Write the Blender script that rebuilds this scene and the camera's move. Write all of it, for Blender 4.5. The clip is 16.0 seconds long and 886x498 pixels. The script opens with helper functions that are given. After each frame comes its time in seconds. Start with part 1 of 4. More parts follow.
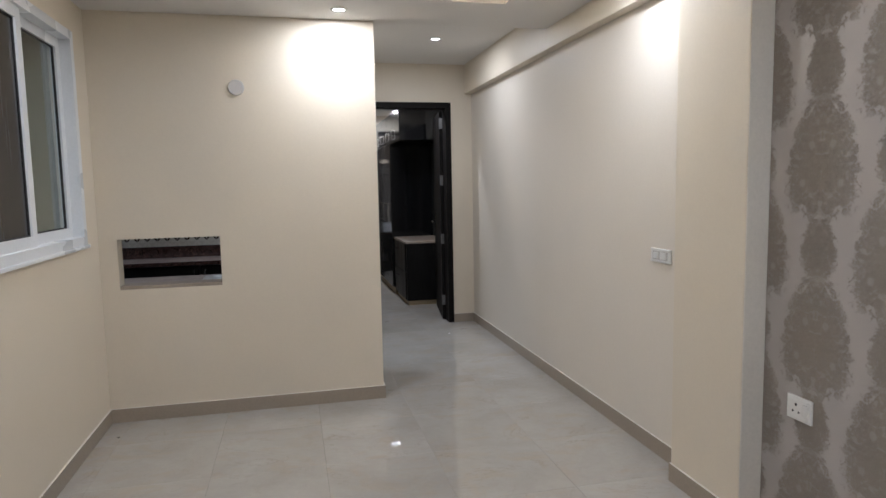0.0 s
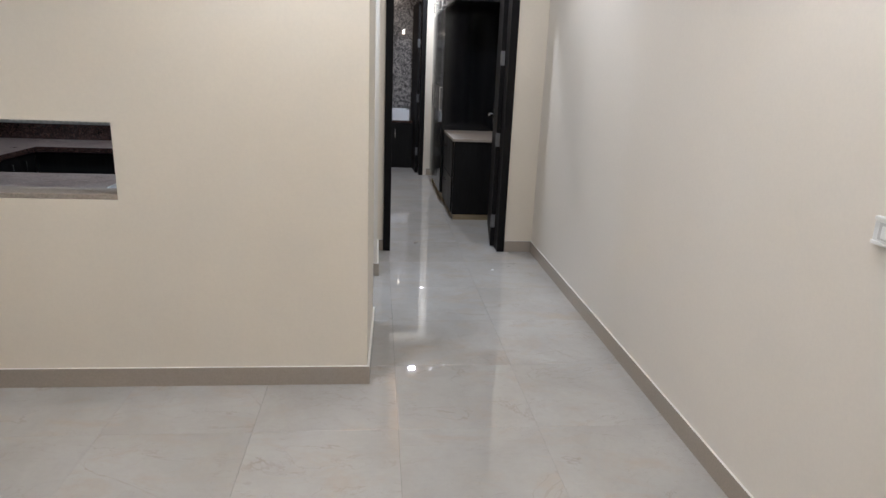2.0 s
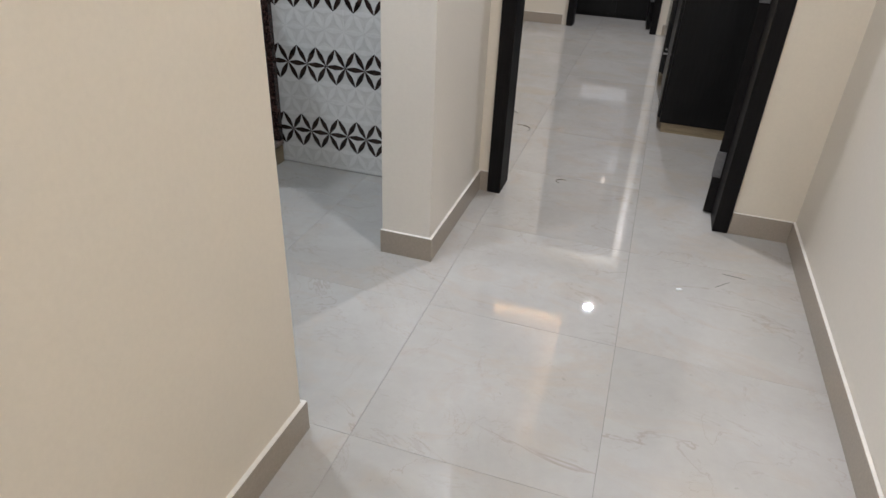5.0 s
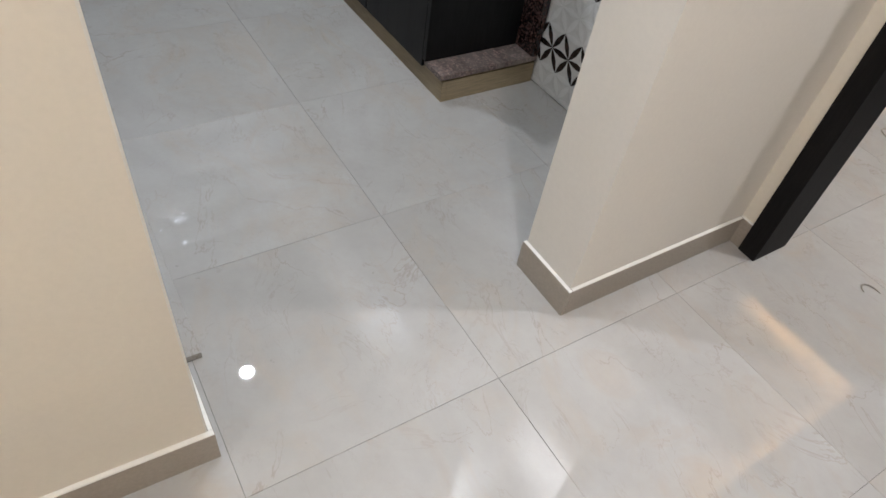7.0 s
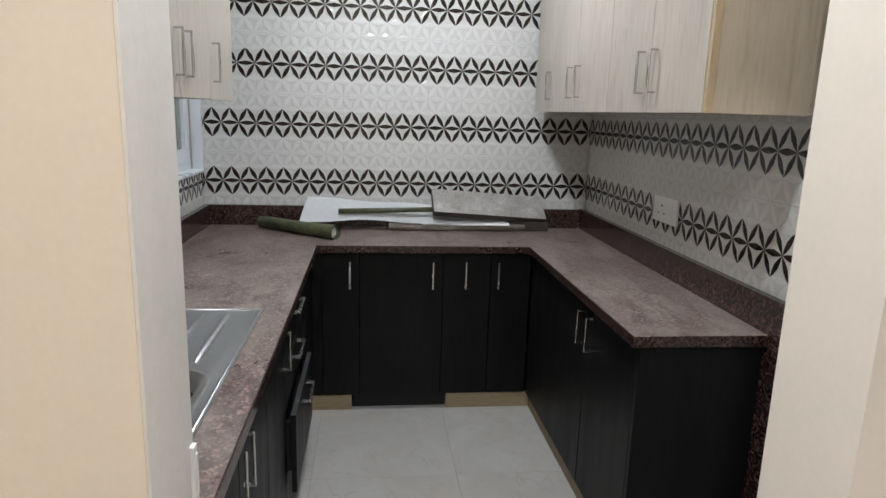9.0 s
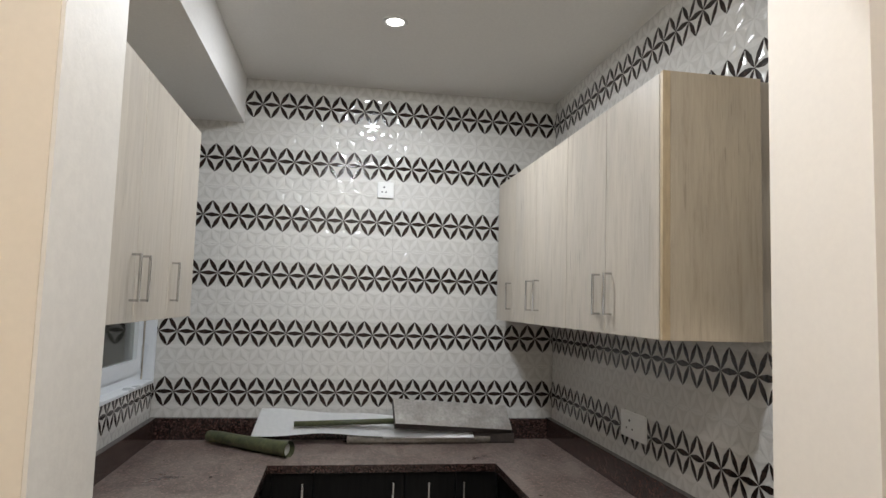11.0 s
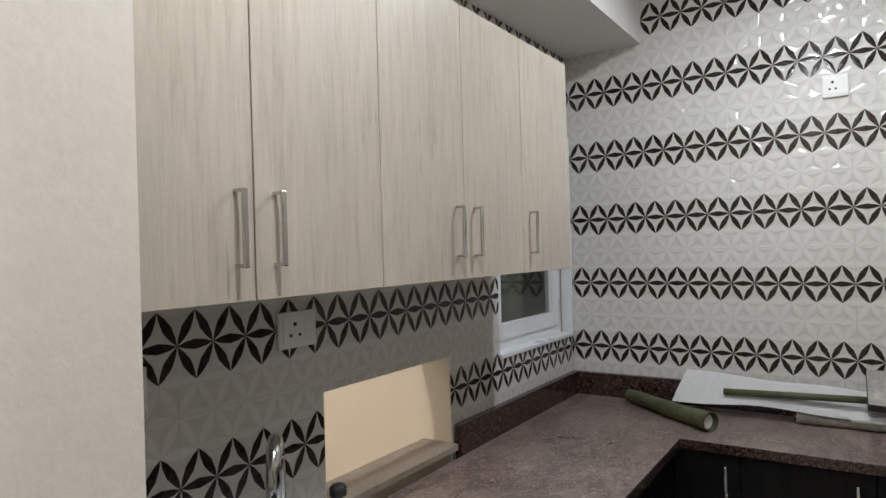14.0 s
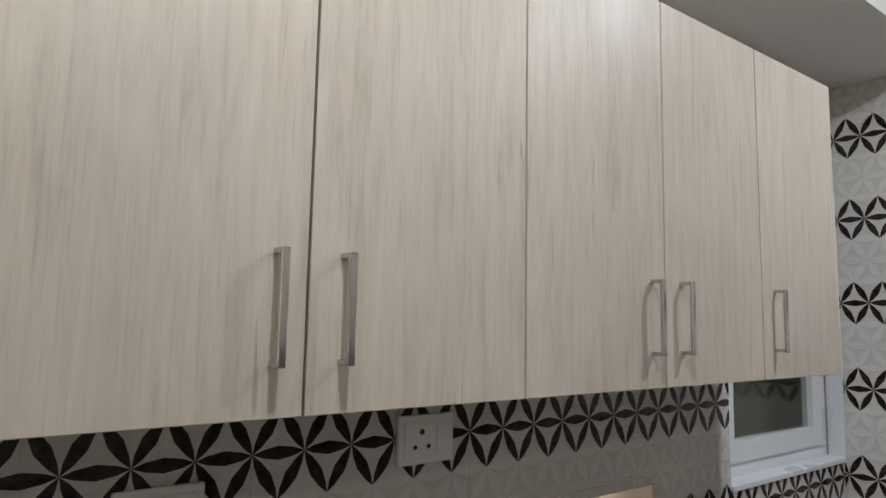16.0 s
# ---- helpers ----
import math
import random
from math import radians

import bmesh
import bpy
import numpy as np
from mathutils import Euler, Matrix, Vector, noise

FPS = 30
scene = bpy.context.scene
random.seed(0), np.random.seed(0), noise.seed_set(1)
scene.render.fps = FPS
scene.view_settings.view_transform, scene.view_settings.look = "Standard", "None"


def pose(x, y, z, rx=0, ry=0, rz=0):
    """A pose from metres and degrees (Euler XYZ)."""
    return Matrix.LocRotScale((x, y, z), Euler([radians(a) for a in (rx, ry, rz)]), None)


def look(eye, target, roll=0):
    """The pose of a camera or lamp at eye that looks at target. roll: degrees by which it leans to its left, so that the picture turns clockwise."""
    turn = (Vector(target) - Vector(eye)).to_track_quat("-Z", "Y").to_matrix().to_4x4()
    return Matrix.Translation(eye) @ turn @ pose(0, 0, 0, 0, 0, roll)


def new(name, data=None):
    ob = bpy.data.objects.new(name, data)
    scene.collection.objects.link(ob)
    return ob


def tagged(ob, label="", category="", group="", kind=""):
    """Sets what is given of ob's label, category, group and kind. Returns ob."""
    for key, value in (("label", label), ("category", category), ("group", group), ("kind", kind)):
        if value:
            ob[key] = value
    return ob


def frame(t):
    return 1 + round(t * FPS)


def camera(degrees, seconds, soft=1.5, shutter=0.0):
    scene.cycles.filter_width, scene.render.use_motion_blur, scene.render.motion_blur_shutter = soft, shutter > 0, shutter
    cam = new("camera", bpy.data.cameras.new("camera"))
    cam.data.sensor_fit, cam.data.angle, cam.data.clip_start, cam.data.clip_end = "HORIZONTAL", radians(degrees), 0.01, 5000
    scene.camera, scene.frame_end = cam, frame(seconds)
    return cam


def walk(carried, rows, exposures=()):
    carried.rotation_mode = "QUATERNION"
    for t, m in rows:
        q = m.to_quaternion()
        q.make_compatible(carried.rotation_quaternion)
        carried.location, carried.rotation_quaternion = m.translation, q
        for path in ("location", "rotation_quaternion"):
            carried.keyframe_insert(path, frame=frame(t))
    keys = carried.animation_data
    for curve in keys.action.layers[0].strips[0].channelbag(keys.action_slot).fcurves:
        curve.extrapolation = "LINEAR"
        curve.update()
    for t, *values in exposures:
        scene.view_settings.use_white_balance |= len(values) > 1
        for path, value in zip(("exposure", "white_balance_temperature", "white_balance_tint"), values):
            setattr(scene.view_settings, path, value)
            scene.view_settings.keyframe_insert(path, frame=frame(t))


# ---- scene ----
cam = camera(69.3, 16.0)
PATH = [
    (0, (-0.044, 0.166, 1.499), (0.408, 2.104, 1.299), -1.1),
    (0.5, (0.143, 0.524, 1.493), (0.496, 2.477, 1.246), 0.7),
    (1, (0.269, 0.946, 1.478), (0.723, 2.879, 1.237), 1.1),
    (1.5, (0.416, 1.369, 1.475), (0.711, 3.333, 1.244), -0.6),
    (2, (0.571, 1.803, 1.46), (0.779, 3.716, 0.914), 2.3),
    (2.5, (0.657, 2.275, 1.426), (1.015, 4.163, 0.873), 2.7),
    (3, (0.801, 2.678, 1.396), (1.046, 4.578, 0.824), 1.7),
    (3.2, (0.876, 2.85, 1.395), (1.024, 4.732, 0.736), 1.7),
    (5.3, (1.225, 4.533, 1.205), (0.626, 6.116, 0.139), 3.0),
    (5.5, (1.242, 4.647, 1.207), (0.555, 6.165, 0.101), 3.0),
    (6, (1.281, 4.883, 1.24), (0.212, 6.116, 0.084), 4.1),
    (6.5, (1.306, 5.064, 1.225), (0.244, 6.139, -0.085), 8.9),
    (7, (1.224, 5.298, 1.254), (0.125, 6.157, -0.18), 9.8),
    (7.5, (1.184, 5.436, 1.272), (-0.270, 6.049, 0.044), 5.2),
    (8, (1.239, 5.544, 1.399), (-0.478, 5.873, 0.427), 3.6),
    (8.5, (1.252, 5.586, 1.443), (-0.603, 5.808, 0.729), 1.8),
    (9, (1.268, 5.59, 1.464), (-0.676, 5.817, 1.049), 1.8),
    (9.5, (1.268, 5.587, 1.516), (-0.721, 5.793, 1.462), 1.3),
    (9.7, (1.273, 5.587, 1.538), (-0.713, 5.789, 1.645), 1.0),
    (11.8, (1.043, 5.625, 1.567), (-0.92, 5.985, 1.705), 2.0),
    (12, (0.943, 5.621, 1.56), (-1.037, 5.903, 1.564), 1.5),
    (12.5, (0.852, 5.652, 1.553), (-1.148, 5.604, 1.539), -0.7),
    (13, (0.83, 5.782, 1.565), (-1.031, 5.052, 1.614), 0.9),
    (13.5, (0.806, 5.875, 1.572), (-0.934, 4.888, 1.593), -0.2),
    (14, (0.742, 5.933, 1.566), (-0.927, 4.831, 1.566), -1.6),
    (14.5, (0.646, 5.914, 1.574), (-0.939, 4.695, 1.609), -1.8),
    (15, (0.507, 5.805, 1.584), (-0.976, 4.466, 1.68), -1.0),
    (15.5, (0.436, 5.754, 1.592), (-0.827, 4.215, 1.78), -0.7),
    (16, (0.311, 5.748, 1.6), (-0.867, 4.146, 1.818), 1.1),
]
walk(cam, [(t, look(eye, target, roll)) for t, eye, target, roll in PATH],
     [(0.0, -0.57, 5780, 12), (0.5, -0.64, 5740, 12), (1.5, -0.60, 5620, 12), (2.0, -0.13, 5680, 12), (3.0, 0.06, 5750, 13), (5.5, 0.34, 5980, 12), (7.5, 0.47, 6100, 13), (8.5, 0.52, 6200, 13),
      (9.0, 0.32, 6280, 13), (9.7, 0.0, 6380, 13), (12.0, 0.07, 6680, 14), (12.5, 0.18, 6600, 13), (13.0, 0.02, 6620, 13), (14.0, -0.04, 6580, 14), (15.0, -0.02, 6500, 15), (16.0, -0.14, 6500, 15)])

# ---- world and large lights ----
world = bpy.data.worlds.new("night")
world.use_nodes = True
wbg = world.node_tree.nodes["Background"]
wbg.inputs["Color"].default_value = (0.02, 0.025, 0.035, 1)
wbg.inputs["Strength"].default_value = 0.15
scene.world = world
WHITE = (0.965, 0.955, 0.94)
COOL = (0.86, 0.94, 1.0)
WARM = (1.0, 0.62, 0.30)
LIVING_W, CORRIDOR_W, KITCHEN_W, PASSAGE_W, BED_W, BATH_W = 24.0, 16.5, 19.0, 21.5, 34.0, 2.4
DOWNLIGHTS = [
    # The lamps at (-0.90, 2.70) and (1.45, 1.00) are added, unseen fill.
    (0.29, 4.33, 2.60, LIVING_W * 0.72, WHITE), (1.50, 3.20, 2.60, LIVING_W * 0.52, WHITE), (-0.90, 2.70, 2.60, LIVING_W * 0.62, WHITE),
    (1.45, 1.00, 2.60, LIVING_W * 0.62, WHITE), (-1.00, 0.25, 2.60, LIVING_W * 0.7, WHITE), (-0.07, -0.86, 2.60, LIVING_W * 0.9, WHITE),
    (1.22, 5.72, 2.755, CORRIDOR_W, WHITE),
    (-1.38, 5.80, 2.735, KITCHEN_W, COOL), (0.08, 5.65, 2.735, KITCHEN_W * 0.86, COOL),
    (1.07, 7.22, 2.62, PASSAGE_W, WHITE), (1.08, 9.98, 2.62, BED_W, WHITE),
]


def area_lamp(x, y, z, watts, size, colour, m=None, shape="DISK", size_y=0.0):
    data = bpy.data.lights.new("area_light", "AREA")
    data.shape, data.size, data.energy, data.color = shape, size, watts, colour
    if size_y:
        data.size_y = size_y
    ob = new("area_light", data)
    ob.matrix_world = m if m is not None else pose(x, y, z)
    return ob


# ---- materials ----
def nodes_of(name):
    m = bpy.data.materials.new(name)
    m.use_nodes = True
    nt = m.node_tree
    return m, nt, nt.nodes["Principled BSDF"]


def link(nt, a, b):
    nt.links.new(a, b)


def coords(nt, scale=(1, 1, 1), rot=(0, 0, 0), use="Object", shift=False):
    tc = nt.nodes.new("ShaderNodeTexCoord")
    mp = nt.nodes.new("ShaderNodeMapping")
    mp.inputs["Scale"].default_value = scale
    mp.inputs["Rotation"].default_value = rot
    if use == "World":
        geo = nt.nodes.new("ShaderNodeNewGeometry")
        link(nt, geo.outputs["Position"], mp.inputs["Vector"])
    else:
        link(nt, tc.outputs[use], mp.inputs["Vector"])
    if shift:
        info = nt.nodes.new("ShaderNodeObjectInfo")
        mul = nt.nodes.new("ShaderNodeVectorMath")
        mul.operation = "SCALE"
        mul.inputs[0].default_value = (37.0, 17.0, 29.0)
        link(nt, info.outputs["Random"], mul.inputs["Scale"])
        link(nt, mul.outputs[0], mp.inputs["Location"])
    return mp.outputs["Vector"]


def noise_tex(nt, vec, scale, detail=4.0, rough=0.55, distort=0.0):
    n = nt.nodes.new("ShaderNodeTexNoise")
    n.inputs["Scale"].default_value = scale
    n.inputs["Detail"].default_value = detail
    n.inputs["Roughness"].default_value = rough
    n.inputs["Distortion"].default_value = distort
    link(nt, vec, n.inputs["Vector"])
    return n.outputs["Fac"]


def ramp(nt, fac, stops):
    r = nt.nodes.new("ShaderNodeValToRGB")
    els = r.color_ramp.elements
    while len(els) < len(stops):
        els.new(0.5)
    for e, (p, c) in zip(els, stops):
        e.position = p
        e.color = (c[0], c[1], c[2], 1) if not isinstance(c, (int, float)) else (c, c, c, 1)
    link(nt, fac, r.inputs["Fac"])
    return r.outputs["Color"]


def mix(nt, fac, a, b, mode="MIX"):
    n = nt.nodes.new("ShaderNodeMix")
    n.data_type, n.blend_type = "RGBA", mode
    for sock, v in ((n.inputs[0], fac), (n.inputs[6], a), (n.inputs[7], b)):
        if hasattr(v, "is_linked"):
            link(nt, v, sock)
        elif isinstance(v, (int, float)):
            sock.default_value = v
        else:
            sock.default_value = (v[0], v[1], v[2], 1)
    return n.outputs[2]


def bump(nt, bsdf, height, strength, dist=0.01):
    b = nt.nodes.new("ShaderNodeBump")
    b.inputs["Strength"].default_value = strength
    b.inputs["Distance"].default_value = dist
    link(nt, height, b.inputs["Height"])
    link(nt, b.outputs["Normal"], bsdf.inputs["Normal"])


def two_scale(name, dark, light, big=1.2, small=60.0, rough=(0.4, 0.55), bumps=0.05, metal=0.0, stretch=(1, 1, 1), use="World", amount=0.35, spec=0.5):
    """A surface with broad stains and fine grain."""
    m, nt, b = nodes_of(name)
    v = coords(nt, stretch, use=use)
    broad = noise_tex(nt, v, big, 3.0)
    fine = noise_tex(nt, v, small, 5.0, 0.65)
    col = ramp(nt, broad, [(0.3, dark), (0.7, light)])
    shade = ramp(nt, fine, [(0.35, 1 - amount), (0.65, 1.0)])
    link(nt, mix(nt, 1.0, col, shade, "MULTIPLY"), b.inputs["Base Color"])
    link(nt, ramp(nt, broad, [(0.3, rough[0]), (0.7, rough[1])]), b.inputs["Roughness"])
    b.inputs["Metallic"].default_value = metal
    b.inputs["Specular IOR Level"].default_value = spec
    if bumps:
        bump(nt, b, fine, bumps)
    return m


CREAM = two_scale("cream_wall_paint", (0.690, 0.621, 0.510), (0.732, 0.662, 0.548), 0.9, 90, (0.42, 0.5), 0.015, amount=0.03, spec=0.35)
PALE = two_scale("pale_wall_paint", (0.692, 0.640, 0.562), (0.735, 0.682, 0.602), 0.9, 90, (0.42, 0.5), 0.015, amount=0.03, spec=0.35)
PUTTY = two_scale("off_white_paint", (0.715, 0.680, 0.615), (0.765, 0.73, 0.665), 1.5, 70, (0.45, 0.55), 0.06, amount=0.06, spec=0.3)
CEIL = two_scale("white_ceiling_paint", (0.72, 0.70, 0.67), (0.78, 0.76, 0.73), 0.8, 80, (0.6, 0.7), 0.04, amount=0.05, spec=0.2)
SKIRT = two_scale("taupe_skirting_tile", (0.345, 0.292, 0.235), (0.357, 0.303, 0.245), 1.5, 120, (0.07, 0.12), 0.0, amount=0.10)
GROUT = two_scale("floor_grout", (0.13, 0.115, 0.10), (0.20, 0.18, 0.155), 5, 100, (0.7, 0.8), 0.0)
BLACK = two_scale("black_laminate", (0.0070, 0.0067, 0.0066), (0.0110, 0.0105, 0.0102), 2.0, 14, (0.36, 0.50), 0.03, stretch=(6, 6, 0.6), amount=0.45, spec=0.17)
BLACKIN = two_scale("black_board_inside", (0.004, 0.004, 0.004), (0.008, 0.008, 0.008), 2.0, 30, (0.6, 0.7), 0.0)
GLOSSBLACK = two_scale("glossy_black_laminate", (0.006, 0.006, 0.007), (0.010, 0.010, 0.011), 2.0, 14, (0.10, 0.16), 0.0, stretch=(6, 6, 0.6), amount=0.3)
FRAME = two_scale("black_stained_timber", (0.006, 0.0055, 0.0055), (0.012, 0.010, 0.0095), 1.5, 24, (0.50, 0.62), 0.06, stretch=(5, 5, 0.5), amount=0.5, spec=0.13)
PLY = two_scale("bare_plywood_plinth", (0.26, 0.20, 0.115), (0.36, 0.28, 0.17), 2.0, 30, (0.45, 0.6), 0.06, stretch=(0.5, 0.5, 6), amount=0.3)
EDGE = two_scale("honey_wood_edge", (0.44, 0.325, 0.195), (0.50, 0.38, 0.235), 3.0, 30, (0.4, 0.5), 0.03, stretch=(4, 4, 0.5), amount=0.2)
PLASTIC = two_scale("white_plastic", (0.74, 0.74, 0.72), (0.78, 0.78, 0.76), 4.0, 150, (0.25, 0.32), 0.0, amount=0.03)
HOLE = two_scale("socket_hole_black", (0.01, 0.01, 0.01), (0.014, 0.014, 0.014), 4, 80, (0.6, 0.7), 0.0)
UPVC = two_scale("white_upvc", (0.76, 0.79, 0.82), (0.82, 0.84, 0.86), 2.0, 90, (0.25, 0.35), 0.0, amount=0.05)
SEAL = two_scale("black_rubber_seal", (0.015, 0.015, 0.015), (0.025, 0.025, 0.025), 5, 90, (0.5, 0.6), 0.0)
CHROME = two_scale("polished_chrome", (0.50, 0.50, 0.51), (0.60, 0.60, 0.61), 8, 60, (0.09, 0.17), 0.0, metal=1.0, amount=0.05)
SATIN = two_scale("satin_handle_steel", (0.66, 0.66, 0.66), (0.74, 0.74, 0.74), 8, 60, (0.22, 0.30), 0.0, metal=1.0, amount=0.05)
STEEL = two_scale("brushed_steel", (0.52, 0.53, 0.53), (0.62, 0.63, 0.63), 3, 60, (0.30, 0.42), 0.02, metal=1.0, stretch=(1, 12, 1), amount=0.2)
PAPER = two_scale("white_wrapping_paper", (0.86, 0.86, 0.85), (0.91, 0.91, 0.90), 6, 40, (0.6, 0.7), 0.12, amount=0.06)
GREEN = two_scale("mottled_green_roll", (0.035, 0.045, 0.02), (0.13, 0.135, 0.06), 14, 60, (0.45, 0.6), 0.15, amount=0.4)
TUBE = two_scale("grey_brown_tube", (0.22, 0.19, 0.15), (0.38, 0.34, 0.29), 12, 70, (0.5, 0.65), 0.1, amount=0.35)
PLANK = two_scale("dusty_grey_board", (0.26, 0.235, 0.21), (0.44, 0.41, 0.38), 9, 70, (0.6, 0.75), 0.15, amount=0.3)
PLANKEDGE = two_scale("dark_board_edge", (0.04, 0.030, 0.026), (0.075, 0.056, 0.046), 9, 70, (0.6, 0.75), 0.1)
SHAFT = two_scale("green_grey_plaster", (0.20, 0.22, 0.17), (0.28, 0.29, 0.23), 1.2, 40, (0.8, 0.9), 0.2, amount=0.2)
HINGE = two_scale("dull_hinge_steel", (0.16, 0.16, 0.165), (0.24, 0.24, 0.245), 6, 80, (0.35, 0.5), 0.02, metal=1.0, amount=0.2)
# Opaque dark colour with upright streaks, used for one window pane.
STRIPE = two_scale("dark_streaked_pane", (0.006, 0.005, 0.006), (0.03, 0.024, 0.024), 9.0, 40, (0.2, 0.3), 0.0, stretch=(1, 3, 0.12), amount=0.6)
CERAMIC = two_scale("white_ceramic", (0.72, 0.74, 0.78), (0.76, 0.78, 0.81), 3, 80, (0.1, 0.15), 0.0, amount=0.02)
MORTAR = two_scale("tile_bedding", (0.35, 0.33, 0.30), (0.42, 0.40, 0.37), 5, 100, (0.8, 0.9), 0.1)
SILL = two_scale("dusty_sill_stone", (0.30, 0.25, 0.20), (0.40, 0.34, 0.28), 8, 90, (0.5, 0.7), 0.1, amount=0.3)


def marble_tile():
    """Polished off-white vitrified tile with brownish veins that differ tile by tile."""
    m, nt, b = nodes_of("polished_marble_tile")
    v = coords(nt, shift=True)
    cloud = noise_tex(nt, v, 2.2, 5.0, 0.6, 0.6)
    v2 = coords(nt, (1.0, 1.7, 1.0), (0, 0, 0.7), shift=True)
    fine = noise_tex(nt, v, 28.0, 5.0, 0.7)
    base = ramp(nt, cloud, [(0.3, (0.356, 0.334, 0.306)), (0.7, (0.424, 0.405, 0.378))])
    tan = ramp(nt, noise_tex(nt, v2, 3.0, 6.0, 0.62, 1.2), [(0.50, 0.0), (0.70, 0.6)])
    base = mix(nt, tan, base, (0.395, 0.335, 0.272))
    col = base
    for size, width, strength, dist in ((1.9, 0.008, 0.46, 0.9), (3.7, 0.008, 0.30, 1.3)):
        vein = noise_tex(nt, v2, size, 6.0, 0.58, dist)
        line = ramp(nt, vein, [(0.5 - width, 0.0), (0.5, strength), (0.5 + width, 0.0)])
        patch = ramp(nt, noise_tex(nt, v, size * 1.7 + 1.0, 3.0), [(0.40, 0.0), (0.66, 1.0)])
        col = mix(nt, mix(nt, 1.0, line, patch, "MULTIPLY"), col, (0.25, 0.19, 0.145))
    scuff = ramp(nt, noise_tex(nt, v, 34.0, 2.0, 0.5, 0.4), [(0.76, 0.0), (0.80, 0.35)])
    col = mix(nt, scuff, col, (0.23, 0.20, 0.17))
    shade = ramp(nt, fine, [(0.3, 0.95), (0.7, 1.0)])
    link(nt, mix(nt, 1.0, col, shade, "MULTIPLY"), b.inputs["Base Color"])
    dull = noise_tex(nt, v, 1.6, 6.0, 0.7)
    link(nt, ramp(nt, dull, [(0.35, 0.012), (0.7, 0.04)]), b.inputs["Roughness"])
    b.inputs["Specular IOR Level"].default_value = 0.5
    b.inputs["IOR"].default_value = 1.64
    return m


def granite(name, dust):
    """Red-brown speckled granite; dust: how much pale site dust lies on it."""
    m, nt, b = nodes_of(name)
    v = coords(nt, use="World")
    vor = nt.nodes.new("ShaderNodeTexVoronoi")
    vor.inputs["Scale"].default_value = 150.0
    link(nt, v, vor.inputs["Vector"])
    sep = nt.nodes.new("ShaderNodeSeparateColor")
    link(nt, vor.outputs["Color"], sep.inputs["Color"])
    grain = ramp(nt, sep.outputs["Red"], [(0.0, (0.016, 0.010, 0.009)), (0.35, (0.045, 0.024, 0.021)), (0.65, (0.150, 0.088, 0.074)), (1.0, (0.35, 0.245, 0.21))])
    if not dust:
        grain = mix(nt, 1.0, grain, (0.34, 0.28, 0.27), "MULTIPLY")
    flow = noise_tex(nt, v, 26.0, 4.0, 0.6)
    col = mix(nt, ramp(nt, flow, [(0.4, 0.0), (0.62, 0.7)]), grain, (0.035, 0.022, 0.02))
    if dust:
        film = noise_tex(nt, v, 3.0, 6.0, 0.65, 0.4)
        wipe = noise_tex(nt, coords(nt, (1.0, 2.6, 1.0), (0, 0, 0.5), use="World"), 5.0, 5.0, 0.7, 0.8)
        fac = mix(nt, 1.0, ramp(nt, film, [(0.3, dust * 0.40), (0.7, dust * 1.25)]), ramp(nt, wipe, [(0.36, 0.25), (0.60, 1.0)]), "MULTIPLY")
        col = mix(nt, fac, col, (0.335, 0.280, 0.240))
        link(nt, ramp(nt, film, [(0.25, 0.22), (0.7, 0.45)]), b.inputs["Roughness"])
    else:
        b.inputs["Roughness"].default_value = 0.14
    link(nt, col, b.inputs["Base Color"])
    return m


def laminate(name="pale_ash_laminate", tint=(1.0, 1.0, 1.0)):
    """Pale ash laminate: whitish wash with cloudy bands, upright grain and short dark flecks."""
    m, nt, b = nodes_of(name)
    v = coords(nt, (1, 1, 0.022), use="World")
    v2 = coords(nt, (1, 1, 0.10), use="Object", shift=True)
    v3 = coords(nt, (1, 1, 0.30), use="Object", shift=True)
    streak = noise_tex(nt, v2, 46.0, 7.0, 0.72, 0.4)
    broad = noise_tex(nt, v3, 4.5, 4.0, 0.55, 0.5)
    thin = noise_tex(nt, v, 240.0, 3.0, 0.7)
    col = ramp(nt, streak, [(0.28, (0.372, 0.325, 0.262)), (0.46, (0.460, 0.410, 0.342)), (0.72, (0.528, 0.476, 0.405))])
    wash = ramp(nt, broad, [(0.30, (0.86, 0.86, 0.865)), (0.52, (0.97, 0.96, 0.945)), (0.72, (1.03, 1.02, 1.0))])
    col = mix(nt, 1.0, mix(nt, 1.0, col, wash, "MULTIPLY"), tint, "MULTIPLY")
    fleck = ramp(nt, noise_tex(nt, coords(nt, (1, 1, 0.085), use="Object", shift=True), 95.0, 2.0, 0.5), [(0.27, 0.70), (0.36, 1.0)])
    where = ramp(nt, noise_tex(nt, v3, 7.0, 2.0), [(0.45, 0.0), (0.62, 1.0)])
    col = mix(nt, where, col, mix(nt, 1.0, col, fleck, "MULTIPLY"))
    dark = ramp(nt, thin, [(0.30, 0.88), (0.46, 1.0)])
    link(nt, mix(nt, 1.0, col, dark, "MULTIPLY"), b.inputs["Base Color"])
    link(nt, ramp(nt, broad, [(0.3, 0.36), (0.7, 0.50)]), b.inputs["Roughness"])
    b.inputs["Specular IOR Level"].default_value = 0.36
    bump(nt, b, thin, 0.06, 0.003)
    return m


def glaze(name, dark, light, rough):
    m, nt, b = nodes_of(name)
    v = coords(nt, use="World")
    link(nt, ramp(nt, noise_tex(nt, v, 45.0, 5.0, 0.7), [(0.35, dark), (0.7, light)]), b.inputs["Base Color"])
    b.inputs["Roughness"].default_value = rough
    return m


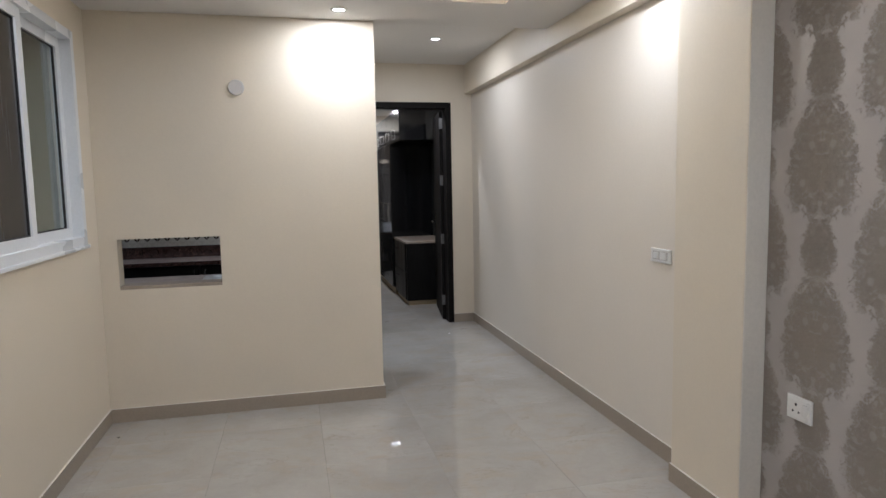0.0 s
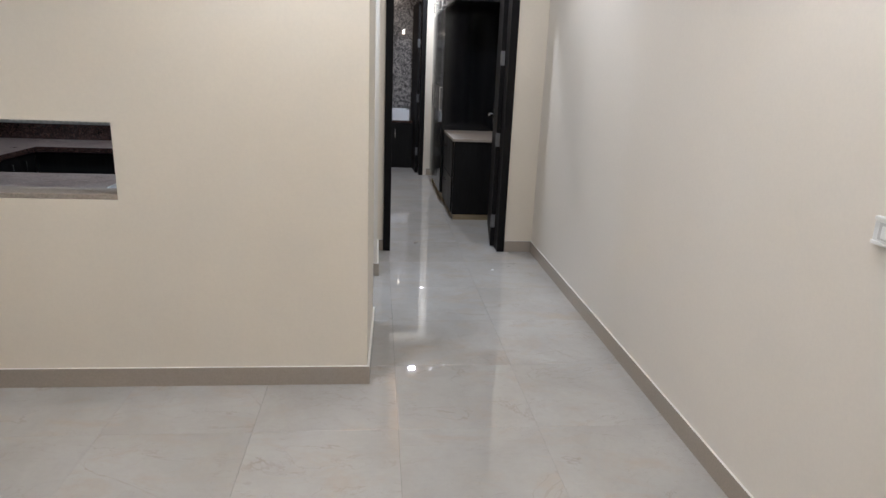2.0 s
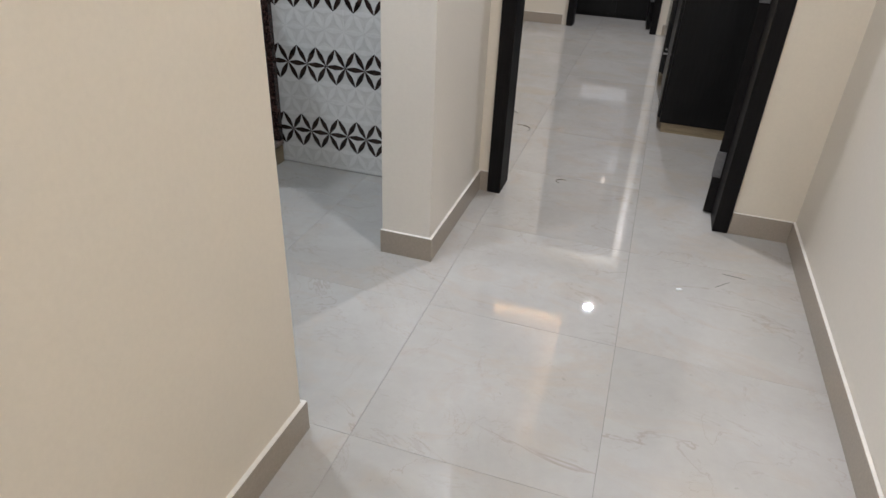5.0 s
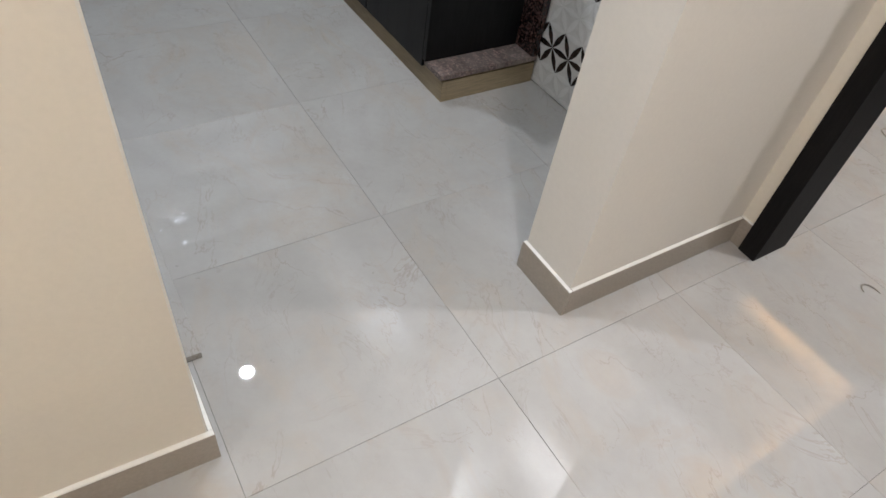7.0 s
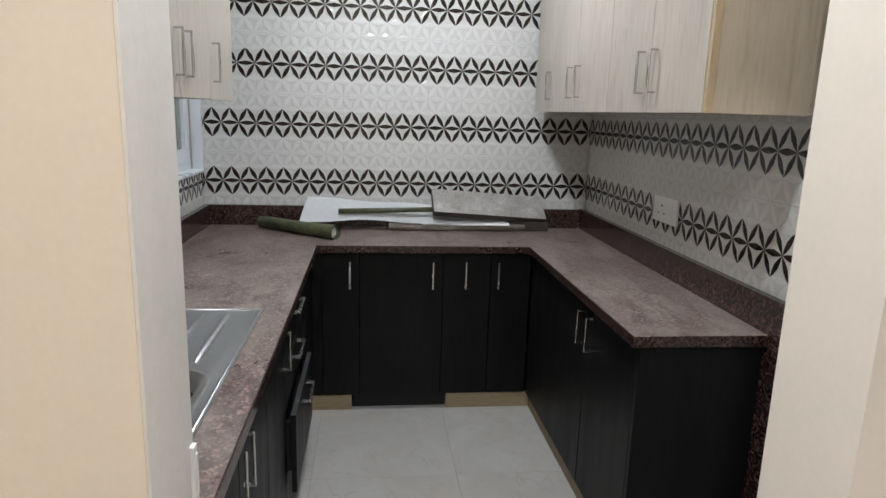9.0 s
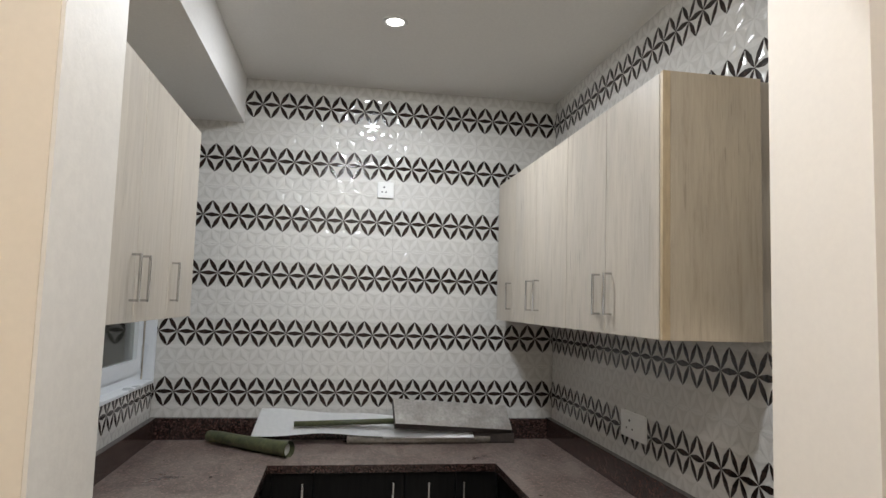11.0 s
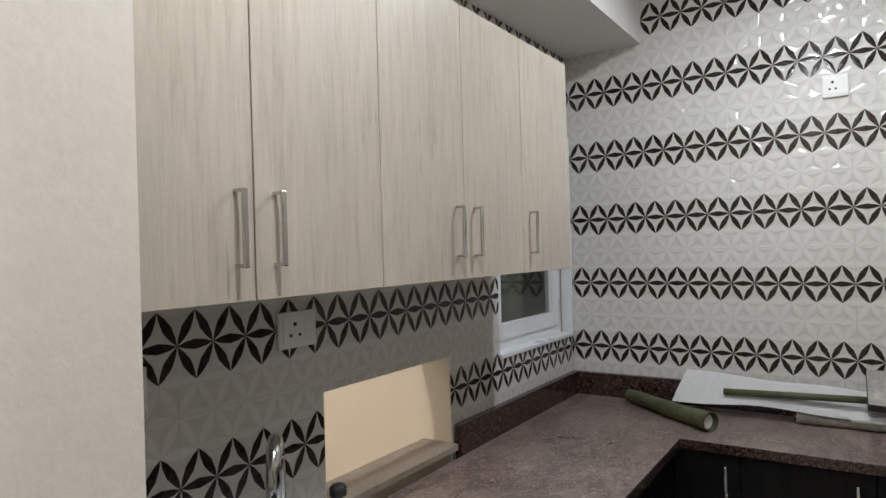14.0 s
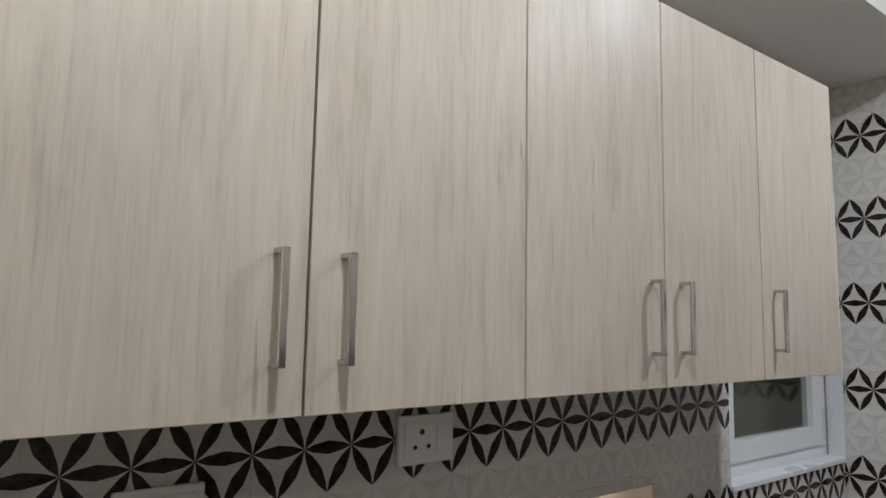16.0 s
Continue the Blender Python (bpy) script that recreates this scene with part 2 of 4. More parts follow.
def wallpaper():
    """Embossed damask: tall staggered medallions of torn-looking relief on a silvery ground."""
    m, nt, b = nodes_of("embossed_damask_wallpaper")
    geo = nt.nodes.new("ShaderNodeNewGeometry")
    sep = nt.nodes.new("ShaderNodeSeparateXYZ")
    link(nt, geo.outputs["Position"], sep.inputs["Vector"])

    def mathn(op, a, bb=None):
        n = nt.nodes.new("ShaderNodeMath")
        n.operation = op
        for i, v in enumerate((a, bb)):
            if v is None:
                continue
            if hasattr(v, "is_linked"):
                link(nt, v, n.inputs[i])
            else:
                n.inputs[i].default_value = v
        return n.outputs[0]

    def wrap(a, half):
        n = nt.nodes.new("ShaderNodeMath")
        n.operation = "WRAP"
        link(nt, a, n.inputs[0])
        n.inputs[1].default_value, n.inputs[2].default_value = half, -half
        return n.outputs[0]

    def motif(dy, dz, tall, wide, taper):
        """How far from the motif's middle (1 at its outline), and its mirrored own coordinates."""
        u = mathn("ABSOLUTE", wrap(mathn("SUBTRACT", sep.outputs["Y"], dy), 0.315))
        w = wrap(mathn("SUBTRACT", sep.outputs["Z"], dz), 0.335)
        half = mathn("SUBTRACT", wide, mathn("MULTIPLY", w, taper))
        d = mathn("ADD", mathn("POWER", mathn("DIVIDE", u, half), 2.2), mathn("POWER", mathn("DIVIDE", mathn("ABSOLUTE", w), tall), 2.6))
        comb = nt.nodes.new("ShaderNodeCombineXYZ")
        link(nt, u, comb.inputs["X"])
        link(nt, w, comb.inputs["Y"])
        comb.inputs["Z"].default_value = tall * 10
        leaf = noise_tex(nt, comb.outputs[0], 17.0, 3.0, 0.55, 1.8)
        torn = noise_tex(nt, comb.outputs[0], 70.0, 4.0, 0.6, 1.2)
        edge = mathn("ADD", d, mathn("ADD", mathn("MULTIPLY", mathn("SUBTRACT", leaf, 0.5), 1.4), mathn("MULTIPLY", mathn("SUBTRACT", torn, 0.5), 1.7)))
        mask = ramp(nt, edge, [(0.76, 1.0), (0.94, 0.0)])
        curl = noise_tex(nt, comb.outputs[0], 34.0, 3.0, 0.55, 3.2)
        ridge = ramp(nt, curl, [(0.34, 0.1), (0.39, 1.0), (0.43, 0.0), (0.48, 0.95), (0.52, 0.05), (0.57, 1.0), (0.62, 0.1), (0.67, 0.9)])
        hole = ramp(nt, leaf, [(0.36, 0.45), (0.44, 1.0)])
        return mix(nt, 1.0, mask, hole, "MULTIPLY"), ridge

    pos = geo.outputs["Position"]
    mask, ridge = motif(2.16, 0.90, 0.235, 0.160, 0.16)
    for args in ((2.475, 1.235, 0.235, 0.160, 0.16), (2.16, 1.235, 0.115, 0.085, 0.05), (2.475, 0.90, 0.115, 0.085, 0.05)):
        m2, r2 = motif(*args)
        ridge = mix(nt, m2, ridge, r2)
        mask = mix(nt, 1.0, mask, m2, "LIGHTEN")
    relief = mix(nt, mask, (0.12, 0.12, 0.12), ridge)
    col = mix(nt, mask, (0.425, 0.394, 0.373), mix(nt, ridge, (0.325, 0.284, 0.238), (0.405, 0.360, 0.310)))
    weave = nt.nodes.new("ShaderNodeTexWave")
    weave.bands_direction = "Z"
    weave.inputs["Scale"].default_value = 90.0
    link(nt, pos, weave.inputs["Vector"])
    shade = ramp(nt, weave.outputs["Fac"], [(0.0, 0.92), (1.0, 1.0)])
    link(nt, mix(nt, 1.0, col, shade, "MULTIPLY"), b.inputs["Base Color"])
    link(nt, ramp(nt, mask, [(0.0, 0.35), (1.0, 0.6)]), b.inputs["Roughness"])
    bump(nt, b, relief, 0.75, 0.005)
    return m


def glass(name, tint, rough=0.02):
    m, nt, b = nodes_of(name)
    b.inputs["Base Color"].default_value = (*tint, 1)
    b.inputs["Roughness"].default_value = rough
    b.inputs["Transmission Weight"].default_value = 1.0
    b.inputs["IOR"].default_value = 1.45
    return m


def glow(name, colour, strength):
    m, nt, b = nodes_of(name)
    b.inputs["Base Color"].default_value = (0.9, 0.9, 0.88, 1)
    b.inputs["Emission Color"].default_value = (*colour, 1)
    b.inputs["Emission Strength"].default_value = strength
    return m


def stone_wall():
    m, nt, b = nodes_of("dark_leaf_stone_tile")
    v = coords(nt, (1, 1, 1), use="World")
    n = noise_tex(nt, v, 13.0, 8.0, 0.75, 2.6)
    link(nt, ramp(nt, n, [(0.35, (0.03, 0.028, 0.028)), (0.5, (0.13, 0.125, 0.125)), (0.56, (0.42, 0.39, 0.37)), (0.62, (0.10, 0.095, 0.095))]), b.inputs["Base Color"])
    b.inputs["Roughness"].default_value = 0.25
    return m


MARBLE = marble_tile()
GRANITE = granite("brown_granite_polished", 0.0)
GRANITE_TOP = granite("brown_granite_dusty", 0.55)
ASH = laminate()
# Same ash, tinted darker and browner for the weaker light on the end.
ASH_END = laminate("dimmed_ash_laminate", (0.93, 0.87, 0.78))
TILE_WHITE = glaze("white_glaze", (0.600, 0.588, 0.558), (0.655, 0.643, 0.612), 0.03)
# Sunk triangles: rougher glaze, coloured darker for the shade in them.
TILE_FACET = glaze("white_matt_shaded_glaze", (0.530, 0.516, 0.484), (0.592, 0.578, 0.546), 0.13)
TILE_DARK = glaze("dark_brown_glaze", (0.006, 0.0048, 0.004), (0.050, 0.031, 0.025), 0.14)
TILE_DARK.node_tree.nodes["Principled BSDF"].inputs["Specular IOR Level"].default_value = 0.3
DAMASK = wallpaper()
PANE = glass("window_glass", (0.80, 0.88, 0.85))
# Dark tint dims the lit shaft behind the kitchen window.
PANE_DARK = glass("darkened_window_glass", (0.42, 0.43, 0.38), 0.06)
LENS = glow("led_lens", (1.0, 0.97, 0.92), 30.0)
BULB = glow("dim_bulb", (1.0, 0.82, 0.62), 3.0)
COVERGREY = two_scale("grey_white_cover", (0.48, 0.465, 0.45), (0.54, 0.525, 0.51), 4, 90, (0.35, 0.45), 0.0, amount=0.04)
STRIP = glow("warm_led_strip", WARM, 26.0)
COVE = glow("warm_cove_strip", (1.0, 0.82, 0.53), 150.0)
STONE = stone_wall()


# ---- helpers for shapes ----
def part(name, bm, material, parent=None, label="", smooth=False):
    """One mesh object from a bmesh, under a thing or a part."""
    me = bpy.data.meshes.new(name)
    bmesh.ops.recalc_face_normals(bm, faces=bm.faces)
    bm.to_mesh(me)
    bm.free()
    if isinstance(material, (list, tuple)):
        for x in material:
            me.materials.append(x)
    else:
        me.materials.append(material)
    if smooth:
        for p in me.polygons:
            p.use_smooth = True
    ob = new(name, me)
    if parent is not None:
        ob.parent = parent
        ob.matrix_parent_inverse = parent.matrix_world.inverted()
    if label:
        tagged(ob, label)
    return ob


def thing(name, label, category, at=(0, 0, 0), group=""):
    ob = new(name)
    ob.empty_display_size = 0.05
    ob.matrix_world = Matrix.Translation(at)
    return tagged(ob, label, category, group)


def structure(name, bm, material, label, category):
    return tagged(part(name, bm, material), label, category, kind="structure")


def add_box(bm, lo, hi, bevel=0.0, m=None):
    verts = [bm.verts.new((x, y, z)) for x in (lo[0], hi[0]) for y in (lo[1], hi[1]) for z in (lo[2], hi[2])]
    faces = [bm.faces.new([verts[i] for i in f]) for f in ((0, 1, 3, 2), (4, 6, 7, 5), (0, 4, 5, 1), (2, 3, 7, 6), (0, 2, 6, 4), (1, 5, 7, 3))]
    if bevel:
        edges = list({e for f in faces for e in f.edges})
        out = bmesh.ops.bevel(bm, geom=edges, offset=bevel, segments=2, profile=0.5, affect="EDGES")
        verts = list({v for f in out["faces"] for v in f.verts} | {v for v in verts if v.is_valid})
    if m is not None:
        bmesh.ops.transform(bm, matrix=m, verts=[v for v in verts if v.is_valid])
    return verts


def box(lo, hi, bevel=0.0, m=None):
    bm = bmesh.new()
    add_box(bm, lo, hi, bevel, m)
    return bm


def boxes(list_of, bevel=0.0):
    bm = bmesh.new()
    for lo, hi in list_of:
        add_box(bm, lo, hi, bevel)
    return bm


def add_tube(bm, points, radius, sides=14, cap=True):
    """A round bar along points."""
    rings = []
    pts = [Vector(p) for p in points]
    for i, p in enumerate(pts):
        d = (pts[min(i + 1, len(pts) - 1)] - pts[max(i - 1, 0)]).normalized()
        a = d.cross(Vector((0, 0, 1)) if abs(d.z) < 0.95 else Vector((1, 0, 0))).normalized()
        c = d.cross(a)
        r = radius[i] if isinstance(radius, (list, tuple)) else radius
        rings.append([bm.verts.new(p + r * (math.cos(2 * math.pi * k / sides) * a + math.sin(2 * math.pi * k / sides) * c)) for k in range(sides)])
    for r0, r1 in zip(rings, rings[1:]):
        for k in range(sides):
            bm.faces.new((r0[k], r0[(k + 1) % sides], r1[(k + 1) % sides], r1[k]))
    if cap:
        bm.faces.new(rings[0][::-1])
        bm.faces.new(rings[-1])


def tube(points, radius, sides=14, cap=True):
    bm = bmesh.new()
    add_tube(bm, points, radius, sides, cap)
    return bm


def plate(axis, us, vs, keep, w0, w1):
    """A slab of cells in the plane across axis ('x': u=y, v=z; 'y': u=x, v=z; 'z': u=x, v=y) from w0 to w1, with openings where keep(u, v) is false."""
    put = {"x": lambda u, v, w: (w, u, v), "y": lambda u, v, w: (u, w, v), "z": lambda u, v, w: (u, v, w)}[axis]
    bm = bmesh.new()
    cache = {}

    def vert(i, j, k):
        if (i, j, k) not in cache:
            cache[i, j, k] = bm.verts.new(put(us[i], vs[j], (w0, w1)[k]))
        return cache[i, j, k]

    nu, nv = len(us) - 1, len(vs) - 1
    kept = {(i, j) for i in range(nu) for j in range(nv) if keep((us[i] + us[i + 1]) / 2, (vs[j] + vs[j + 1]) / 2)}
    for i, j in kept:
        for k in (0, 1):
            bm.faces.new([vert(i, j, k), vert(i + 1, j, k), vert(i + 1, j + 1, k), vert(i, j + 1, k)])
        for (di, dj), (a, c) in (((-1, 0), ((i, j), (i, j + 1))), ((1, 0), ((i + 1, j), (i + 1, j + 1))), ((0, -1), ((i, j), (i + 1, j))), ((0, 1), ((i, j + 1), (i + 1, j + 1)))):
            if (i + di, j + dj) not in kept:
                bm.faces.new([vert(*a, 0), vert(*c, 0), vert(*c, 1), vert(*a, 1)])
    return bm


def prism(corners, z0, z1):
    """An upright block over a plan polygon."""
    bm = bmesh.new()
    lo = [bm.verts.new((x, y, z0)) for x, y in corners]
    hi = [bm.verts.new((x, y, z1)) for x, y in corners]
    bm.faces.new(lo[::-1])
    bm.faces.new(hi)
    for k in range(len(corners)):
        j = (k + 1) % len(corners)
        bm.faces.new((lo[k], lo[j], hi[j], hi[k]))
    return bm


def inside(u, v, r):
    return r[0] < u < r[1] and r[2] < v < r[3]


# ---- the shell ----
X_LIV, X_COR, X_RIGHT = -1.245, 0.535, 1.861      # living room's window wall, corridor's kitchen side, long right wall
Y_HATCH, Y_SOUTH, Y_DOOR = 4.583, 4.705, 6.87      # hatch wall's two faces, wall with the bedroom door
X_WEST, Y_NORTH, X_EAST = -2.26, 6.814, 0.380      # kitchen walls behind the tiles
Y_IN0, Y_IN1 = 5.336, 6.215                         # kitchen entrance
X_IN = 0.557                                       # corridor side of the entrance; the wall runs slightly askew
TOP = 2.80
HATCH = (-1.137, -0.515, 0.866, 1.190)
KWIN = (-2.255, -1.503, 1.125, 2.10)
LWIN = (2.05, 4.335, 1.185, 2.41)
DOOR = (0.64, 1.615, -1.0, 2.345)
DOOR2 = (0.40, 1.19, -1.0, 2.36)

structure("floor", box((-3.0, -2.8, -0.12), (2.6, 12.4, -0.004)), GROUT, "grey grout bed under the polished floor tiles", "floor")
structure("wall_west_living", plate("x", [-2.7, LWIN[0], LWIN[1], 4.595], [0, LWIN[2], LWIN[3], TOP], lambda u, v: not inside(u, v, LWIN), X_LIV - 0.13, X_LIV), CREAM, "cream painted wall with a sliding window", "wall")
structure("wall_hatch", plate("y", [-2.40, KWIN[0], KWIN[1], HATCH[0], HATCH[1], X_EAST], [0, HATCH[2], KWIN[2], HATCH[3], KWIN[3], TOP],
          lambda u, v: not inside(u, v, HATCH) and not inside(u, v, KWIN), Y_HATCH, Y_SOUTH), CREAM, "cream painted wall with a serving hatch to the kitchen", "wall")
structure("wall_entrance_south", prism([(X_EAST, Y_HATCH), (X_COR, Y_HATCH), (X_IN, Y_IN0 - 0.004), (X_EAST, Y_IN0 - 0.004)], 0, TOP), CREAM, "cream painted wall beside the kitchen entrance", "wall")
structure("wall_entrance_reveal", box((X_EAST, Y_IN0 - 0.004, 0), (X_IN - 0.002, Y_IN0, 2.24)), PUTTY, "off-white painted end of the wall at the kitchen entrance", "wall")
structure("wall_entrance_lintel", box((X_EAST, Y_IN0 - 0.004, 2.24), (X_IN, Y_IN1, TOP)), CREAM, "cream painted lintel over the kitchen entrance", "wall")
structure("wall_entrance_north", box((0.400, Y_IN1, 0), (0.580, Y_DOOR, TOP)), PALE, "pale off-white painted pier between kitchen entrance and door", "wall")
structure("wall_west_kitchen", box((X_WEST - 0.13, Y_SOUTH, 0), (X_WEST, Y_DOOR, TOP)), MORTAR, "kitchen wall behind the tiles", "wall")
structure("wall_north_kitchen", box((X_WEST, Y_NORTH, 0), (0.400, Y_DOOR, TOP)), MORTAR, "kitchen wall behind the tiles", "wall")
structure("wall_bedroom_door", plate("y", [-2.40, DOOR[0], DOOR[1], X_RIGHT], [0, DOOR[3], TOP], lambda u, v: not inside(u, v, DOOR), Y_DOOR, Y_DOOR + 0.12), CREAM, "cream painted wall with a black door frame", "wall")
structure("wall_right", box((X_RIGHT, -2.7, 0), (X_RIGHT + 0.13, 12.3, TOP)), PALE, "long pale off-white painted corridor wall", "wall")
structure("wall_column", box((1.75, 2.424, 0), (X_RIGHT, 2.92, TOP), 0.004), CREAM, "cream painted column standing proud of the wall", "column")
structure("wall_column_face", box((1.753, 2.420, 0), (X_RIGHT, 2.424, 2.6)), PUTTY, "off-white painted end face of the column", "column")
structure("wallpaper", box((X_RIGHT - 0.005, -2.6, 0), (X_RIGHT, 2.420, 2.6)), DAMASK, "taupe embossed damask wallpaper on the living room wall", "wallpaper")
structure("wall_south_living", box((X_LIV - 0.13, -2.82, 0), (2.0, -2.7, TOP)), CREAM, "cream painted wall closing the living room", "wall")
structure("wall_bedroom_end", plate("y", [-1.3, DOOR2[0], DOOR2[1], X_RIGHT], [0, DOOR2[3], TOP], lambda u, v: not inside(u, v, DOOR2), 10.69, 10.81), CREAM, "cream painted bedroom wall with a black door frame", "wall")
structure("wall_bedroom_west", box((-1.42, Y_DOOR + 0.12, 0), (-1.30, 12.3, TOP)), CREAM, "cream painted bedroom wall", "wall")
structure("wall_bathroom", box((-1.3, 11.78, 0), (X_RIGHT, 11.9, TOP)), STONE, "dark leaf-patterned stone tiles behind the basin", "wall")
structure("beam_corridor", box((1.785, 2.92, 2.452), (X_RIGHT, Y_DOOR, TOP), 0.006), CREAM, "cream painted beam along the corridor wall", "beam")
structure("beam_kitchen", box((X_WEST + 0.004, Y_SOUTH + 0.004, 2.49), (X_EAST, 5.082, 2.735)), CEIL, "white painted beam over the wall cupboards", "beam")

TRAY = (-0.55, 1.284, 1.0, 4.05)
structure("ceiling_living", plate("z", [X_LIV, TRAY[0], TRAY[1], X_RIGHT], [-2.7, TRAY[2], TRAY[3], 4.63], lambda u, v: not inside(u, v, TRAY) and not (v > 4.595 and u < X_COR), 2.60, 2.66), CEIL, "white false ceiling with a recessed tray", "ceiling")
structure("ceiling_tray", box((X_LIV, -2.7, 2.76), (X_RIGHT, 4.63, 2.80)), CEIL, "white upper ceiling of the tray", "ceiling")
structure("ceiling_step", box((X_COR, 4.594, 2.66), (1.785, 4.63, 2.76)), CEIL, "white edge of the false ceiling", "ceiling")
structure("ceiling_corridor", box((X_COR, 4.63, 2.755), (X_RIGHT, Y_DOOR, 2.80)), CEIL, "white corridor ceiling", "ceiling")
structure("ceiling_kitchen", box((X_WEST, Y_SOUTH, 2.735), (X_EAST, Y_NORTH, 2.80)), CEIL, "white kitchen ceiling", "ceiling")
BTRAY = (-0.80, 0.87, 7.75, 9.80)
structure("ceiling_bedroom", plate("z", [-1.3, BTRAY[0], BTRAY[1], X_RIGHT], [Y_DOOR + 0.12, BTRAY[2], BTRAY[3], 12.3], lambda u, v: not inside(u, v, BTRAY), 2.62, 2.66), CEIL, "white bedroom false ceiling with a recessed tray", "ceiling")
structure("ceiling_bedroom_tray", box((-1.3, Y_DOOR + 0.12, 2.78), (X_RIGHT, 12.3, 2.82)), CEIL, "white upper ceiling of the bedroom tray", "ceiling")
for lo, hi in (((BTRAY[0] - 0.12, BTRAY[3] + 0.12, 2.66), (BTRAY[1] + 0.12, BTRAY[3] + 0.135, 2.78)), ((BTRAY[1] + 0.12, BTRAY[2], 2.66), (BTRAY[1] + 0.135, BTRAY[3] + 0.12, 2.78))):
    structure("trim_tray", box(lo, hi), CREAM, "cream painted side of the ceiling tray", "trim")
bcove = thing("led_strip_light", "warm glowing LED strip in the bedroom ceiling tray", "light strip", (0.0, 9.6, 2.76))
part("diffuser", box((-0.7, 9.87, 2.6605), (0.85, 9.882, 2.670)), STRIP, bcove)
part("diffuser", box((0.94, 8.0, 2.6605), (0.952, 9.75, 2.670)), STRIP, bcove)
for lo, hi in (((TRAY[0] - 0.14, TRAY[3] + 0.14, 2.66), (TRAY[1] + 0.14, TRAY[3] + 0.155, 2.76)), ((TRAY[1] + 0.14, TRAY[2], 2.66), (TRAY[1] + 0.155, TRAY[3] + 0.14, 2.76)),
               ((TRAY[0] - 0.155, TRAY[2], 2.66), (TRAY[0] - 0.14, TRAY[3] + 0.14, 2.76))):
    structure("trim_tray", box(lo, hi), CREAM, "cream painted side of the ceiling tray", "trim")
cove = thing("led_strip_light", "warm glowing LED strip hidden in the ceiling tray", "light strip", (0.37, 4.14, 2.66))
for lo, hi in (((TRAY[0], TRAY[3] + 0.09, 2.6605), (TRAY[1], TRAY[3] + 0.102, 2.670)), ((TRAY[1] + 0.09, TRAY[2], 2.6605), (TRAY[1] + 0.102, TRAY[3], 2.670)), ((TRAY[0] - 0.102, TRAY[2], 2.6605), (TRAY[0] - 0.09, TRAY[3], 2.670))):
    part("diffuser", box(lo, hi), COVE, cove)

# skirting
SK = 0.09
structure("baseboard", prism([(X_COR, Y_HATCH), (X_COR + 0.012, Y_HATCH), (X_IN + 0.012, Y_IN0 + 0.010), (X_IN, Y_IN0 + 0.010)], 0, SK), SKIRT, "taupe tile skirting along the wall foot", "baseboard")
for lo, hi in (((X_LIV, Y_HATCH - 0.012, 0), (X_COR + 0.012, Y_HATCH, SK)), ((X_EAST + 0.005, Y_IN0, 0), (X_IN, Y_IN0 + 0.010, SK)), ((0.396, Y_IN1 - 0.012, 0), (0.592, Y_IN1, SK)),
               ((0.580, Y_IN1, 0), (0.592, Y_DOOR - 0.012, SK)), ((0.580, Y_DOOR - 0.012, 0), (0.627, Y_DOOR, SK)),
               ((1.630, Y_DOOR - 0.012, 0), (X_RIGHT - 0.012, Y_DOOR, SK)), ((X_RIGHT - 0.012, 2.92, 0), (X_RIGHT, Y_DOOR, SK)),
               ((1.738, 2.420, 0), (1.75, 2.92, SK)), ((1.738, 2.408, 0), (X_RIGHT - 0.005, 2.4195, SK)),
               ((X_LIV, -2.7, 0), (X_LIV + 0.012, Y_HATCH - 0.012, SK)), ((-1.3, 10.678, 0), (0.34, 10.69, SK)), ((1.25, 10.678, 0), (X_RIGHT, 10.69, SK))):
    structure("baseboard", box(lo, hi, 0.0015), SKIRT, "taupe tile skirting along the wall foot", "baseboard")
    # Pale strip over the skirting puts its lit top edge into colour.
    top_lo, top_hi = (lo[0] + 0.001, lo[1] + 0.001, SK + 0.0002), (hi[0] - 0.001, hi[1] - 0.001, SK + 0.0018)
    structure("trim_lit_top", box(top_lo, top_hi, 0.0012), PUTTY, "thin off-white line for the lit top of the skirting", "trim")
structure("trim_lit_top", prism([(X_COR, Y_HATCH), (X_COR + 0.011, Y_HATCH), (X_IN + 0.011, Y_IN0 + 0.009), (X_IN, Y_IN0 + 0.009)], SK + 0.0002, SK + 0.0018), PUTTY, "thin off-white line for the lit top of the skirting", "trim")


# ---- lamps ----
def downlight(x, y, z, watts, colour):
    t = thing("downlight", "round white recessed LED downlight, switched on", "downlight", (x, y, z), "ceiling downlights")
    ring = bmesh.new()
    outer = [(0.052, 0.0), (0.052, -0.004), (0.044, -0.008), (0.037, -0.006), (0.034, 0.0)]
    n = 28
    rows = [[ring.verts.new((x + r * math.cos(2 * math.pi * k / n), y + r * math.sin(2 * math.pi * k / n), z + h)) for k in range(n)] for r, h in outer]
    for a, c in zip(rows, rows[1:]):
        for k in range(n):
            ring.faces.new((a[k], a[(k + 1) % n], c[(k + 1) % n], c[k]))
    part("trim_ring", ring, PLASTIC, t, smooth=True)
    disc = bmesh.new()
    disc.faces.new([disc.verts.new((x + 0.035 * math.cos(2 * math.pi * k / n), y + 0.035 * math.sin(2 * math.pi * k / n), z - 0.002)) for k in range(n)])
    part("lens", disc, LENS, t, "glowing white lens")
    area_lamp(x, y, z - 0.010, watts, 0.085, colour)


for spot in DOWNLIGHTS:
    downlight(*spot)


